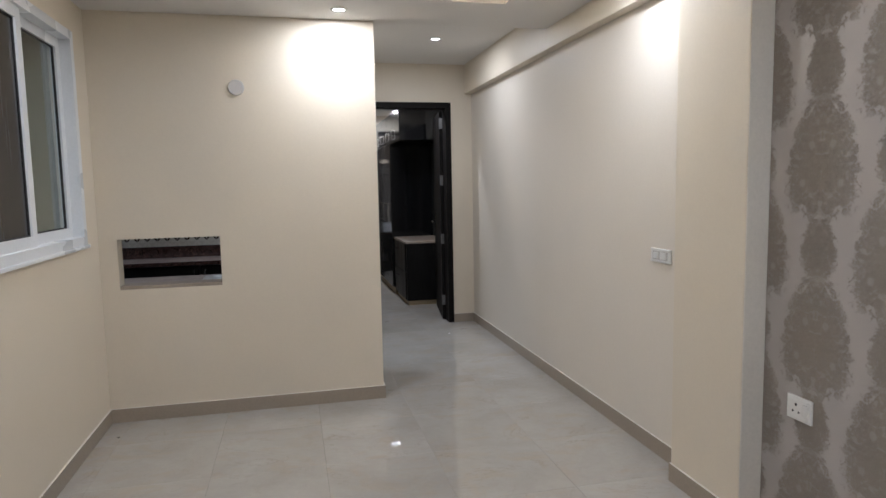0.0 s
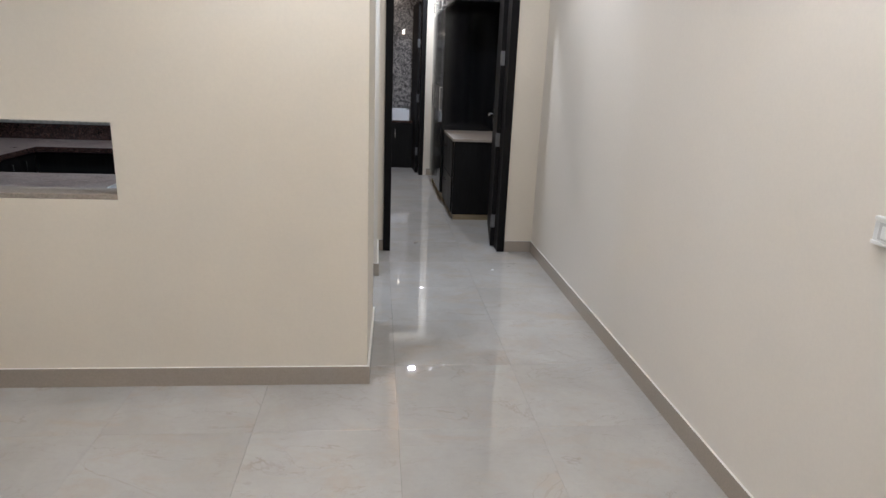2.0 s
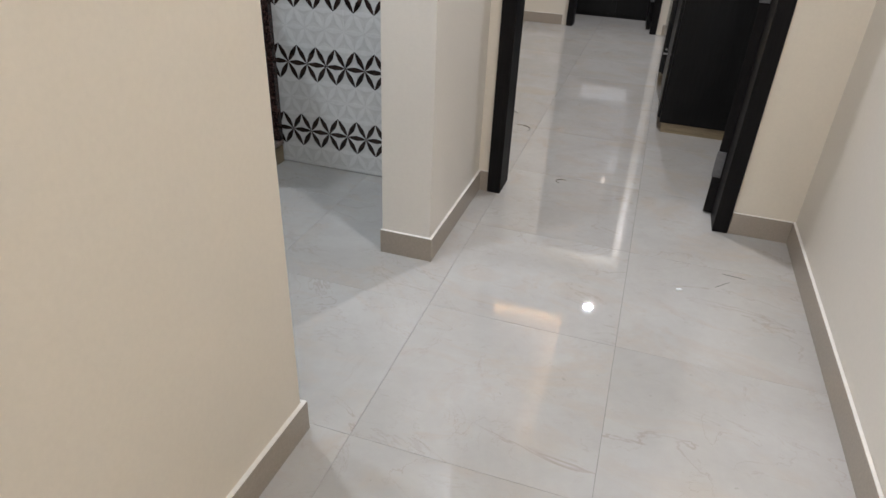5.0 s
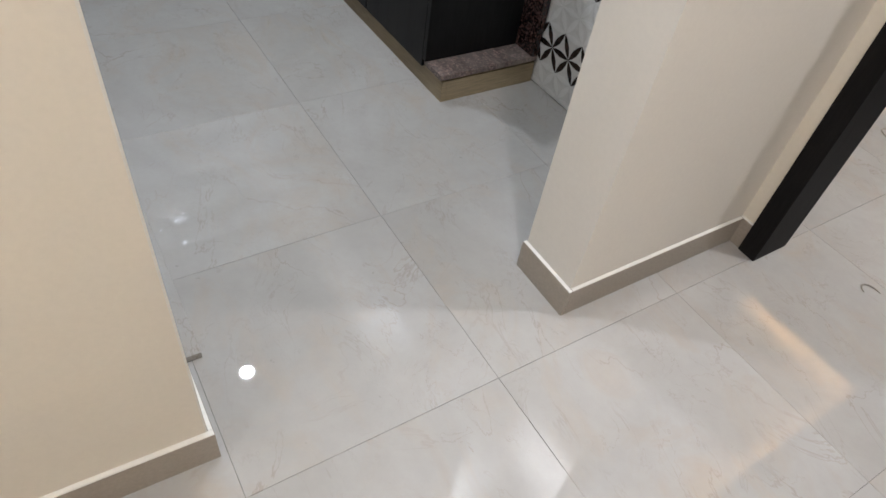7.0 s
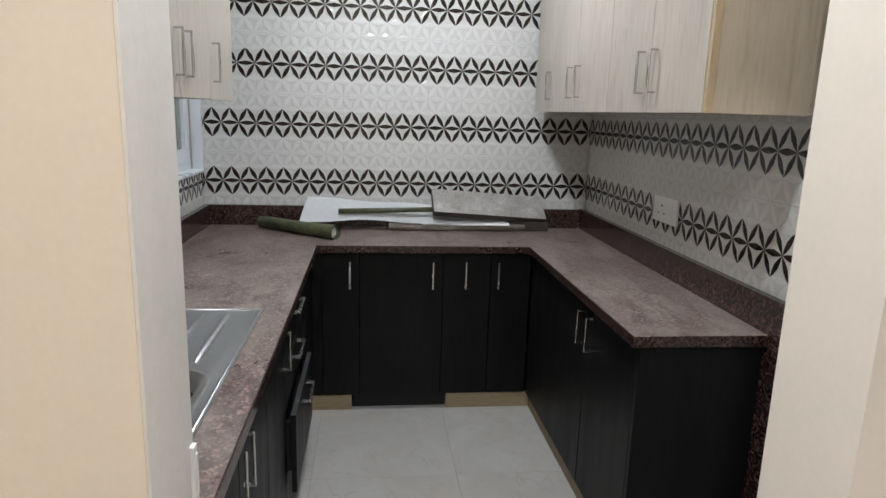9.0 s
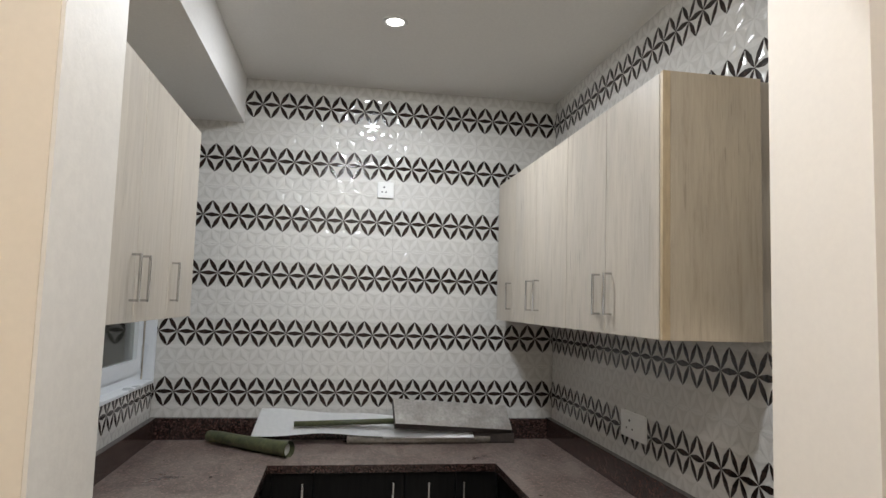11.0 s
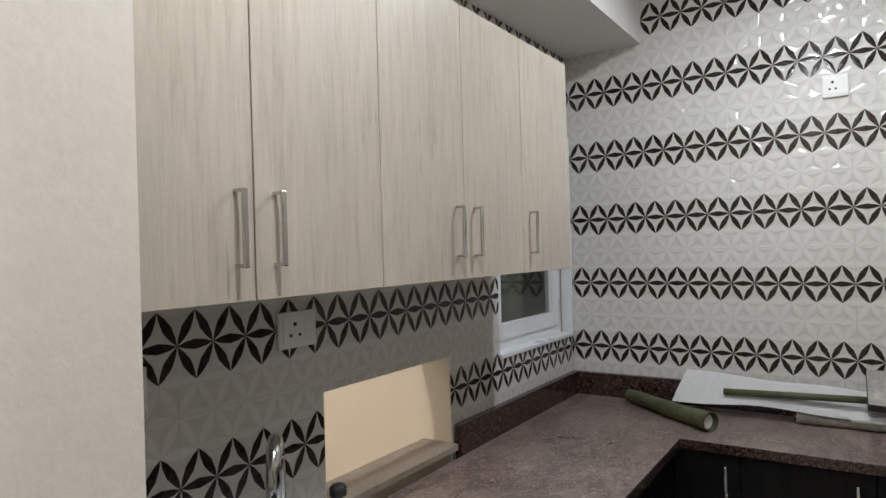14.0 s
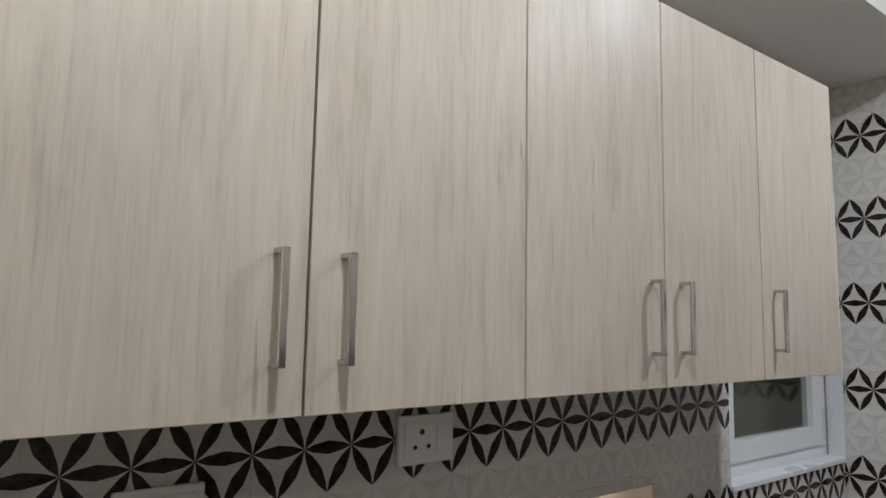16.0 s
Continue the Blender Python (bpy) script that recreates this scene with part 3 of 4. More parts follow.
# ---- small makers ----
def d_handle(parent, x, y, z0, z1, face, out=0.027, w=0.0095, finish=SATIN):
    """Upright flat-bar D handle on a door whose face looks along face ('+y', '-y', '+x')."""
    bm = bmesh.new()
    d = w * 0.62
    if face == "+x":
        add_box(bm, (x + out - d, y - w / 2, z0), (x + out, y + w / 2, z1), 0.0015)
        for z in (z0 + 0.0005, z1 - d - 0.0005):
            add_box(bm, (x, y - w / 2 + 0.0005, z), (x + out - d, y + w / 2 - 0.0005, z + d))
    else:
        s = 1 if face == "+y" else -1
        a, b2 = sorted((y + s * (out - d), y + s * out))
        add_box(bm, (x - w / 2, a, z0), (x + w / 2, b2, z1), 0.0015)
        for z in (z0 + 0.0005, z1 - d - 0.0005):
            c, e = sorted((y, y + s * (out - d)))
            add_box(bm, (x - w / 2 + 0.0005, c, z), (x + w / 2 - 0.0005, e, z + d))
    return part("handle", bm, finish, parent, "polished steel D handle")


def bar_handle(parent, x0, x1, y, z, out=0.032, w=0.011, finish=SATIN):
    bm = bmesh.new()
    add_box(bm, (x0, y + out - w, z), (x1, y + out, z + w), 0.0015)
    for x in (x0, x1 - w):
        add_box(bm, (x, y, z), (x + w, y + out - w, z + w))
    return part("handle", bm, finish, parent, "polished steel D handle")


def socket_plate(cx, cy, cz, normal, w, h, label, holes=True, rocker=True, name="power_socket"):
    """A wall plate; normal '+y', '-y', '+x' or '-x'."""
    t = thing(name, label, "socket" if holes else "switch", (cx, cy, cz))
    side = {"+y": (-1, 0), "-y": (1, 0), "+x": (0, 1), "-x": (0, -1)}[normal]
    out = {"+y": (0, 1), "-y": (0, -1), "+x": (1, 0), "-x": (-1, 0)}[normal]
    m = Matrix(((side[0], 0, out[0], cx), (side[1], 0, out[1], cy), (0, 1, 0, cz), (0, 0, 0, 1)))
    part("plate", box((-w / 2, -h / 2, -0.002), (w / 2, h / 2, 0.008), 0.003, m), PLASTIC, t)
    part("inner_frame", box((-w * 0.40, -h * 0.36, 0.008), (w * 0.40, h * 0.36, 0.0105), 0.001, m), PLASTIC, t)
    if holes:
        for px, pz, r in ((-0.10, 0.16, 0.0055), (-0.22, -0.14, 0.0042), (0.02, -0.14, 0.0042)):
            bm = bmesh.new()
            bmesh.ops.create_cone(bm, cap_ends=True, segments=12, radius1=r, radius2=r, depth=0.002, matrix=m @ pose(px * w, pz * h, 0.0110))
            part("pin_hole", bm, HOLE, t)
    if rocker:
        rx = (0.16, 0.36) if holes else (0.0, 0.30)
        part("rocker", box((rx[0] * w, -h * 0.26, 0.0105), (rx[1] * w, h * 0.26, 0.0135), 0.001, m), PLASTIC, t)
        if not holes:
            for zz in (-1, 1):
                a, c = sorted((zz * h * 0.36, zz * h * 0.49))
                part("cover_rail", box((-w * 0.49, a, 0.008), (w * 0.49, c, 0.013), 0.0015, m), PLASTIC, t)
            # The shade around the modules is put in as a flat grey strip.
            part("shade_strip", box((-w * 0.39, -h * 0.30, 0.0106), (w * 0.39, h * 0.30, 0.0109), 0.0, m), COVERGREY, t, "grey strip for the shade around the switch modules")
            part("regulator_knob", box((-0.30 * w, -h * 0.22, 0.0105), (-0.08 * w, h * 0.22, 0.018), 0.002, m), PLASTIC, t)
    return t


# ---- doors of the bedroom and bathroom ----
def door_frame(name, x0, x1, y0, y1, top, label):
    t = thing(name, label, "door frame", ((x0 + x1) / 2, y0, 0))
    tagged(t, kind="structure")
    part("jamb", box((x0, y0, 0), (x0 + 0.058, y1, top - 0.06), 0.003), FRAME, t)
    part("jamb", box((x1 - 0.058, y0, 0), (x1, y1, top - 0.06), 0.003), FRAME, t)
    part("head", box((x0, y0, top - 0.06), (x1, y1, top), 0.003), FRAME, t)
    return t


door_frame("door_1", 0.627, 1.628, Y_DOOR - 0.018, Y_DOOR + 0.135, 2.36, "black stained timber door frame of the bedroom")
door_frame("door_2", 0.385, 1.205, 10.66, 10.83, 2.375, "black stained timber door frame of the bathroom")
leaf = thing("bedroom_door", "black timber door leaf standing wide open into the bedroom", "door", (1.572, 7.005, 0))
lm = pose(1.572, 7.008, 0, 0, 0, -8.0)
part("leaf", box((-0.036, 0, 0.008), (0, 0.86, 2.285), 0.002, lm), FRAME, leaf)
for hz in (0.17, 0.85, 1.49, 2.10):
    part("hinge", box((-0.040, -0.006, hz), (-0.004, 0.003, hz + 0.11), 0.001, lm), HINGE, leaf, "steel butt hinge")
lev = bmesh.new()
add_box(lev, (-0.042, 0.77, 0.98), (-0.036, 0.81, 1.16), 0.002)
add_tube(lev, [(-0.036, 0.79, 1.06), (-0.085, 0.79, 1.06)], 0.009, 10)
add_tube(lev, [(-0.080, 0.80, 1.06), (-0.082, 0.67, 1.058)], 0.008, 10)
bmesh.ops.transform(lev, matrix=lm, verts=lev.verts)
part("lever_handle", lev, CHROME, leaf, "chrome lever handle on a long plate")
leaf2 = thing("bathroom_door", "dark timber door leaf standing open at the bathroom", "door", (1.15, 10.83, 0))
lm2 = pose(1.14, 10.84, 0, 0, 0, 3)
part("leaf", box((-0.034, 0, 0.008), (0, 0.70, 2.28), 0.002, lm2), FRAME, leaf2)
for hz in (0.25, 0.98, 1.70):
    part("hinge", box((-0.040, -0.006, hz), (-0.004, 0.004, hz + 0.11), 0.001, lm2), HINGE, leaf2, "steel butt hinge")

# ---- bedroom: dressing unit and wardrobe ----
desk = thing("dressing_counter", "low black dressing counter with grey top on plywood plinth", "cabinet", (1.58, 8.41, 0))
part("body", box((1.315, 7.985, 0.055), (X_RIGHT, 8.86, 0.775), 0.002), BLACK, desk)
part("plinth", box((1.33, 7.992, 0), (X_RIGHT, 8.86, 0.055)), PLY, desk, "bare plywood plinth")
part("top", box((1.30, 7.97, 0.775), (X_RIGHT, 8.86, 0.80), 0.002), SILL, desk, "dusty grey stone top")
for z0, z1 in ((0.07, 0.41), (0.42, 0.765)):
    dr = part("drawer_front", box((1.300, 8.03, z0), (1.315, 8.85, z1), 0.0015), BLACK, desk)
    bm = bmesh.new()
    add_box(bm, (1.268, 8.45, z1 - 0.09), (1.278, 8.58, z1 - 0.08))
    add_box(bm, (1.278, 8.45, z1 - 0.09), (1.300, 8.46, z1 - 0.08))
    add_box(bm, (1.278, 8.57, z1 - 0.09), (1.300, 8.58, z1 - 0.08))
    part("handle", bm, CHROME, dr, "chrome bar handle")
ward = thing("wardrobe", "tall black laminate wardrobe with chrome handles", "wardrobe", (1.58, 9.5, 0))
part("body", box((1.285, 8.87, 0.10), (X_RIGHT, 10.30, 2.06), 0.002), GLOSSBLACK, ward)
part("plinth", box((1.31, 8.87, 0), (X_RIGHT, 10.30, 0.10)), PLY, ward, "bare plywood plinth")
for k in range(3):
    wd = part("door", box((1.268, 8.875 + k * 0.475, 0.11), (1.285, 9.343 + k * 0.475, 2.05), 0.0015), GLOSSBLACK, ward)
    part("handle", boxes([((1.235, 8.91 + k * 0.475, 1.0), (1.245, 8.92 + k * 0.475, 1.25)), ((1.245, 8.91 + k * 0.475, 1.0), (1.268, 8.92 + k * 0.475, 1.01)), ((1.245, 8.91 + k * 0.475, 1.24), (1.268, 8.92 + k * 0.475, 1.25))]), CHROME, wd, "chrome bar handle")
loft = thing("loft_cabinet", "black glossy loft cabinet above the dressing counter and wardrobe", "cabinet", (1.58, 9.2, 2.06))
part("body", box((1.30, 8.145, 2.065), (X_RIGHT, 10.30, 2.45), 0.002), GLOSSBLACK, loft)
for k in range(4):
    ld = part("door", box((1.283, 8.15 + k * 0.537, 2.07), (1.30, 8.68 + k * 0.537, 2.445), 0.0015), GLOSSBLACK, loft)
    part("handle", boxes([((1.255, 8.62 + k * 0.537, 2.10), (1.265, 8.63 + k * 0.537, 2.22)), ((1.265, 8.62 + k * 0.537, 2.10), (1.283, 8.63 + k * 0.537, 2.11)), ((1.265, 8.62 + k * 0.537, 2.21), (1.283, 8.63 + k * 0.537, 2.22))]), CHROME, ld, "chrome bar handle")
structure("panel_dressing_back", box((1.845, 8.145, 0.80), (X_RIGHT, 8.87, 2.065)), BLACKIN, "black panel behind the dressing counter", "panel")

# ---- bathroom ----
van = thing("vanity_cabinet", "black vanity cabinet with small chrome handles", "cabinet", (0.8, 11.5, 0))
part("body", box((0.30, 11.30, 0.0), (1.25, 11.775, 0.66), 0.002), BLACK, van)
part("top", box((0.28, 11.27, 0.66), (1.27, 11.775, 0.69), 0.002), GRANITE, van)
for x0, x1, hx in ((0.31, 0.775, 0.73), (0.785, 1.24, 0.83)):
    vd = part("door", box((x0, 11.283, 0.04), (x1, 11.30, 0.65), 0.0015), BLACK, van)
    d_handle(vd, hx, 11.283, 0.44, 0.57, "-y")
basin = thing("wash_basin", "white ceramic countertop wash basin", "basin", (0.77, 11.47, 0.69))
bm = plate("z", [0.56, 0.59, 1.0, 1.03], [11.31, 11.34, 11.62, 11.66], lambda u, v: not inside(u, v, (0.59, 1.0, 11.34, 11.62)), 0.69, 0.84)
add_box(bm, (0.59, 11.34, 0.69), (1.0, 11.62, 0.72))
part("bowl", bm, CERAMIC, basin)
btap = thing("basin_tap", "tall chrome basin tap on the vanity", "tap", (0.78, 11.70, 0.69))
part("spout", tube([(0.78, 11.70, 0.69), (0.78, 11.70, 0.93), (0.78, 11.66, 0.96), (0.78, 11.58, 0.93)], 0.012, 10), CHROME, btap, smooth=True)

wl = thing("bathroom_wall_lamp", "small glowing wall lamp on the dark stone tiles", "wall lamp", (0.94, 11.77, 1.93))
part("base_plate", box((0.91, 11.760, 1.90), (0.97, 11.779, 1.98), 0.003), CHROME, wl)
part("bulb", tube([(0.94, 11.71, 1.90), (0.94, 11.71, 1.96)], 0.016, 12), BULB, wl, "glowing bulb")
part("arm", tube([(0.94, 11.76, 1.93), (0.94, 11.727, 1.93)], 0.006, 8), CHROME, wl)
# Unseen fill lamp, added to light the stone tiles; not the wall lamp itself.
area_lamp(0, 0, 0, BATH_W, 0.26, (1.0, 0.80, 0.62), look((0.80, 11.05, 2.45), (0.85, 11.75, 1.1)))

# ---- living room window ----
win = thing("window_1", "white uPVC sliding window with dark glass at night", "window", (X_LIV, 3.2, 1.14))
tagged(win, kind="structure")
y0, y1, z0, z1 = LWIN
F = 0.05
part("window_frame", plate("x", [y0, y0 + F, y1 - F, y1], [z0, z0 + F, z1 - F, z1], lambda u, v: not inside(u, v, (y0 + F, y1 - F, z0 + F, z1 - F)), X_LIV - 0.10, X_LIV + 0.012), UPVC, win)
ym = 3.60
for a, c, xx, pane in ((y0 + F, ym + 0.03, X_LIV - 0.040, STRIPE), (ym - 0.03, y1 - F, X_LIV - 0.085, PANE)):
    s = part("sash", plate("x", [a, a + 0.055, c - 0.055, c], [z0 + F, z0 + F + 0.055, z1 - F - 0.055, z1 - F], lambda u, v: not inside(u, v, (a + 0.055, c - 0.055, z0 + F + 0.055, z1 - F - 0.055)), xx, xx + 0.035), UPVC, win)
    part("seal", plate("x", [a + 0.050, a + 0.062, c - 0.062, c - 0.050], [z0 + F + 0.050, z0 + F + 0.062, z1 - F - 0.062, z1 - F - 0.050], lambda u, v: not inside(u, v, (a + 0.062, c - 0.062, z0 + F + 0.062, z1 - F - 0.062)), xx + 0.008, xx + 0.024), SEAL, s)
    g = part("pane", box((xx + 0.014, a + 0.056, z0 + F + 0.056), (xx + 0.019, c - 0.056, z1 - F - 0.056)), pane, s)
    g.visible_shadow = False
part("window_sill", box((X_LIV - 0.02, y0 - 0.02, z0 - 0.018), (X_LIV + 0.022, y1 + 0.02, z0 + 0.001), 0.003), UPVC, win)
structure("backdrop_shaft_wall", box((-2.9, 1.0, 0), (-2.8, 4.45, 2.9)), SHAFT, "green-grey plastered wall of the dark shaft outside", "wall")
structure("backdrop_shaft_end", box((-2.8, 4.30, 0), (X_LIV - 0.14, 4.44, 2.9)), SHAFT, "green-grey plastered wall of the dark shaft outside", "wall")

# ---- hatch ----
structure("sill_hatch", box((HATCH[0] + 0.001, Y_HATCH + 0.004, HATCH[2]), (HATCH[1] - 0.001, Y_SOUTH + 0.03, HATCH[2] + 0.022), 0.002), SILL, "dusty brown stone sill of the serving hatch", "sill")
cover = thing("junction_cover", "round white junction cover on the cream wall", "junction cover", (-0.367, Y_HATCH, 2.148))
bm = bmesh.new()
bmesh.ops.create_cone(bm, cap_ends=True, segments=36, radius1=0.051, radius2=0.046, depth=0.010, matrix=pose(-0.367, Y_HATCH - 0.005, 2.148, 90, 0, 0))
part("lid", bm, COVERGREY, cover)
for sx in (-0.038, 0.038):
    bm = bmesh.new()
    bmesh.ops.create_cone(bm, cap_ends=True, segments=10, radius1=0.004, radius2=0.004, depth=0.003, matrix=pose(-0.367 + sx, Y_HATCH - 0.011, 2.155, 90, 0, 0))
    part("screw", bm, STEEL, cover)
socket_plate(X_RIGHT, 3.205, 1.10, "-x", 0.185, 0.074, "white switch plate with fan regulator on the cream wall", holes=False, name="light_switch")
socket_plate(X_RIGHT - 0.005, 2.215, 0.60, "-x", 0.125, 0.095, "white power socket on the damask wallpaper")

# ---- kitchen: worktop and splash ----
ZC = 0.844
X_W, Y_S, Y_N = -2.250, 4.712, 6.805                # tile faces
XF, YF_S, YF_N = -1.700, 5.342, 6.360               # worktop's front edges
X_END = -0.434
SINK = (-0.684, 0.170, 4.81, 5.242)


def on_top(u, v):
    run = (v < YF_S) or (u < XF) or (v > YF_N and u < X_END)
    return run and not inside(u, v, SINK)


bm = plate("z", [X_W + 0.031, XF, SINK[0], X_END, SINK[1], 0.372], [Y_S + 0.031, SINK[2], SINK[3], YF_S, YF_N, Y_N - 0.031], on_top, ZC - 0.034, ZC)
top = thing("kitchen_worktop", "U-shaped dusty red-brown granite worktop with upstand", "worktop", (-1.0, 5.0, ZC))
part("slab", bm, GRANITE_TOP, top)
EZ = ZC - 0.0345
for lo, hi in (((XF, YF_S, EZ), (0.371, YF_S + 0.004, ZC - 0.001)), ((XF, YF_S + 0.0045, EZ), (XF + 0.004, YF_N - 0.0045, ZC - 0.001)), ((XF, YF_N - 0.004, EZ), (X_END, YF_N, ZC - 0.001)), ((X_END, YF_N - 0.004, EZ), (X_END + 0.004, Y_N - 0.031, ZC - 0.001))):
    part("front_edge", box(lo, hi, 0.0012), GRANITE, top, "polished dark granite edge")
HS = 0.951
UT = 0.030
part("upstand", box((X_W + 0.001, Y_S + UT + 0.001, ZC - 0.03), (X_W + UT, Y_N - UT - 0.001, HS), 0.0015), GRANITE, top, "polished brown granite upstand")
part("upstand", box((X_W + 0.001, Y_S + 0.001, ZC - 0.03), (HATCH[0] - 0.012, Y_S + UT, HS), 0.0015), GRANITE, top, "polished brown granite upstand")
part("upstand", box((X_W + 0.001, Y_N - UT, ZC - 0.03), (-0.345, Y_N - 0.001, HS + 0.003), 0.0015), GRANITE, top, "polished brown granite upstand")

# sink
sink = thing("kitchen_sink", "brushed steel sink with bowl and ribbed drainboard", "sink", (-0.28, 5.02, ZC))
BX0, BX1, BY0, BY1 = -0.225, 0.135, 4.90, 5.20
bm = bmesh.new()


def ring_at(cx, cy, hx, hy, z, r, n=6):
    pts = []
    for sx, sy, a0 in ((1, 1, 0), (-1, 1, 90), (-1, -1, 180), (1, -1, 270)):
        for k in range(n + 1):
            a = radians(a0 + 90 * k / n)
            pts.append(bm.verts.new((cx + sx * (hx - r) + r * math.cos(a), cy + sy * (hy - r) + r * math.sin(a), z)))
    return pts


bcx, bcy = (BX0 + BX1) / 2, (BY0 + BY1) / 2
loops = [ring_at(bcx, bcy, 0.185, 0.18, ZC + 0.004, 0.09), ring_at(bcx, bcy, 0.172, 0.167, ZC + 0.006, 0.085), ring_at(bcx, bcy, 0.160, 0.155, ZC - 0.004, 0.08), ring_at(bcx, bcy, 0.150, 0.145, ZC - 0.15, 0.075), ring_at(bcx, bcy, 0.05, 0.05, ZC - 0.165, 0.045)]
for a, c in zip(loops, loops[1:]):
    for k in range(len(a)):
        bm.faces.new((a[k], a[(k + 1) % len(a)], c[(k + 1) % len(a)], c[k]))
bm.faces.new(loops[-1])
part("bowl", bm, STEEL, sink, smooth=True)
bm = plate("z", [SINK[0] - 0.02, bcx - 0.185, bcx + 0.185, SINK[1] + 0.02], [SINK[2] - 0.015, bcy - 0.18, bcy + 0.18, SINK[3] + 0.018], lambda u, v: not inside(u, v, (bcx - 0.185, bcx + 0.185, bcy - 0.18, bcy + 0.18)), ZC - 0.004, ZC + 0.004)
for sx in (-1, 1):
    for sy in (-1, 1):
        corner = [bm.verts.new((bcx + sx * 0.185, bcy + sy * 0.18, ZC + 0.004))]
        corner += [bm.verts.new((bcx + sx * (0.095 + 0.09 * math.cos(radians(90 * k / 6))), bcy + sy * (0.09 + 0.09 * math.sin(radians(90 * k / 6))), ZC + 0.004)) for k in range(7)]
        bm.faces.new(corner)
part("deck", bm, STEEL, sink)
for k in range(5):
    y = 4.872 + 0.074 * k
    part("drain_rib", tube([(-0.648, y, ZC + 0.0005), (-0.60, y, ZC + 0.003), (-0.30, y, ZC + 0.003), (-0.262, y, ZC + 0.0005)], [0.006, 0.011, 0.013, 0.006], 10), STEEL, sink, smooth=True)
rim = [(SINK[0] - 0.012, SINK[2] - 0.008), (SINK[1] + 0.012, SINK[2] - 0.008), (SINK[1] + 0.012, SINK[3] + 0.010), (SINK[0] - 0.012, SINK[3] + 0.010)]
for p, q in zip(rim, rim[1:] + rim[:1]):
    part("rim", tube([(*p, ZC + 0.0025), (*q, ZC + 0.0025)], 0.0045, 10), STEEL, sink, smooth=True)
part("drain", tube([(-0.045, 5.05, ZC - 0.165), (-0.045, 5.05, ZC - 0.160)], 0.038, 18), CHROME, sink, "chrome waste")
tap = thing("kitchen_tap", "chrome swan-neck kitchen tap", "tap", (-0.225, 4.845, ZC))
TX, TY, DX, DY = -0.225, 4.845, 0.72, 0.69
part("base", tube([(TX, TY, ZC + 0.004), (TX, TY, ZC + 0.055), (TX, TY, ZC + 0.065)], [0.025, 0.025, 0.018], 18), CHROME, tap, smooth=True)
arc = [(TX, TY, ZC + 0.06), (TX, TY, ZC + 0.27)]
for a in range(12, 181, 12):
    s = 0.058 * (1 - math.cos(radians(a)))
    arc.append((TX + DX * s, TY + DY * s, ZC + 0.27 + 0.058 * math.sin(radians(a))))
arc.append((TX + DX * 0.118, TY + DY * 0.118, ZC + 0.20))
part("spout", tube(arc, 0.0155, 16), CHROME, tap, smooth=True)
part("lever", tube([(TX, TY, ZC + 0.04), (TX - 0.05, TY + 0.005, ZC + 0.05), (TX - 0.10, TY + 0.01, ZC + 0.085)], [0.015, 0.009, 0.007], 10), CHROME, tap, smooth=True)
soap = thing("filter_tap", "small dark topped filter tap beside the hatch", "tap", (-0.47, 4.80, ZC))
part("stem", tube([(-0.47, 4.79, ZC), (-0.47, 4.79, ZC + 0.10)], 0.010, 12), CHROME, soap, smooth=True)
part("cap", tube([(-0.47, 4.79, ZC + 0.10), (-0.47, 4.79, ZC + 0.12), (-0.47, 4.79, ZC + 0.128)], [0.022, 0.022, 0.015], 16), SEAL, soap, "black round cap", smooth=True)

# ---- kitchen: base units ----
ZB0, ZB1 = 0.080, ZC - 0.036
UNIT = "black base units"


def base_unit(lo, hi, label="matt black laminate base unit under the granite worktop"):
    t = thing("base_cabinet", label, "cabinet", ((lo[0] + hi[0]) / 2, (lo[1] + hi[1]) / 2, 0), UNIT)
    part("body", box((lo[0], lo[1], ZB0), (hi[0], hi[1], ZB1), 0.0015), BLACKIN, t)
    return t


# west run, doors face +x
YD2 = 5.318
XD = -1.722
edges_y = [(5.365, 5.540, 5.497), (5.545, 5.942, 5.893), (5.947, 6.176, 6.053), (6.180, 6.375, 6.213)]
for ya, yb, hy in edges_y:
    u = base_unit((X_W + 0.03, ya - 0.002, 0), (XD - 0.018, yb + 0.002, 0))
    dr = part("door", box((XD - 0.018, ya, ZB0 + 0.002), (XD, yb, ZB1 - 0.006), 0.0015), BLACK, u)
    d_handle(dr, XD, hy, 0.630, 0.764, "+x")
    if ya < 5.4:
        part("filler_panel", box((XD - 0.018, YD2 + 0.0005, ZB0), (XD - 0.003, ya - 0.002, ZB1 - 0.002)), BLACK, u)
# north run, doors face -y
YD = 6.385
for xa, xb, hx in ((-1.722, -0.900, -0.946), (-0.896, -0.462, -0.850)):
    u = base_unit((xa, YD + 0.018, 0), (xb, Y_N - 0.03, 0))
    dr = part("door", box((xa + 0.002, YD, ZB0 + 0.002), (xb - 0.002, YD + 0.018, ZB1 - 0.006), 0.0015), BLACK, u)
    d_handle(dr, hx, YD, 0.633, 0.763, "-y")
    if xb > -0.6:
        part("end_panel", box((xb, YD, ZB0 + 0.030), (xb + 0.020, Y_N - 0.034, ZB1 - 0.002), 0.001), BLACK, u)
slabend = thing("granite_plinth_ledge", "brown granite ledge at the foot of the end panel", "ledge", (-0.40, 6.55, 0.1))
part("ledge", box((-0.462, 6.392, 0.088), (-0.345, Y_N - 0.002, 0.108), 0.002), GRANITE_TOP, slabend)
part("upright", box((-0.462, Y_N - 0.032, 0.1085), (-0.345, Y_N - 0.002, ZC - 0.031), 0.002), GRANITE, slabend, "polished granite strip along the wall")
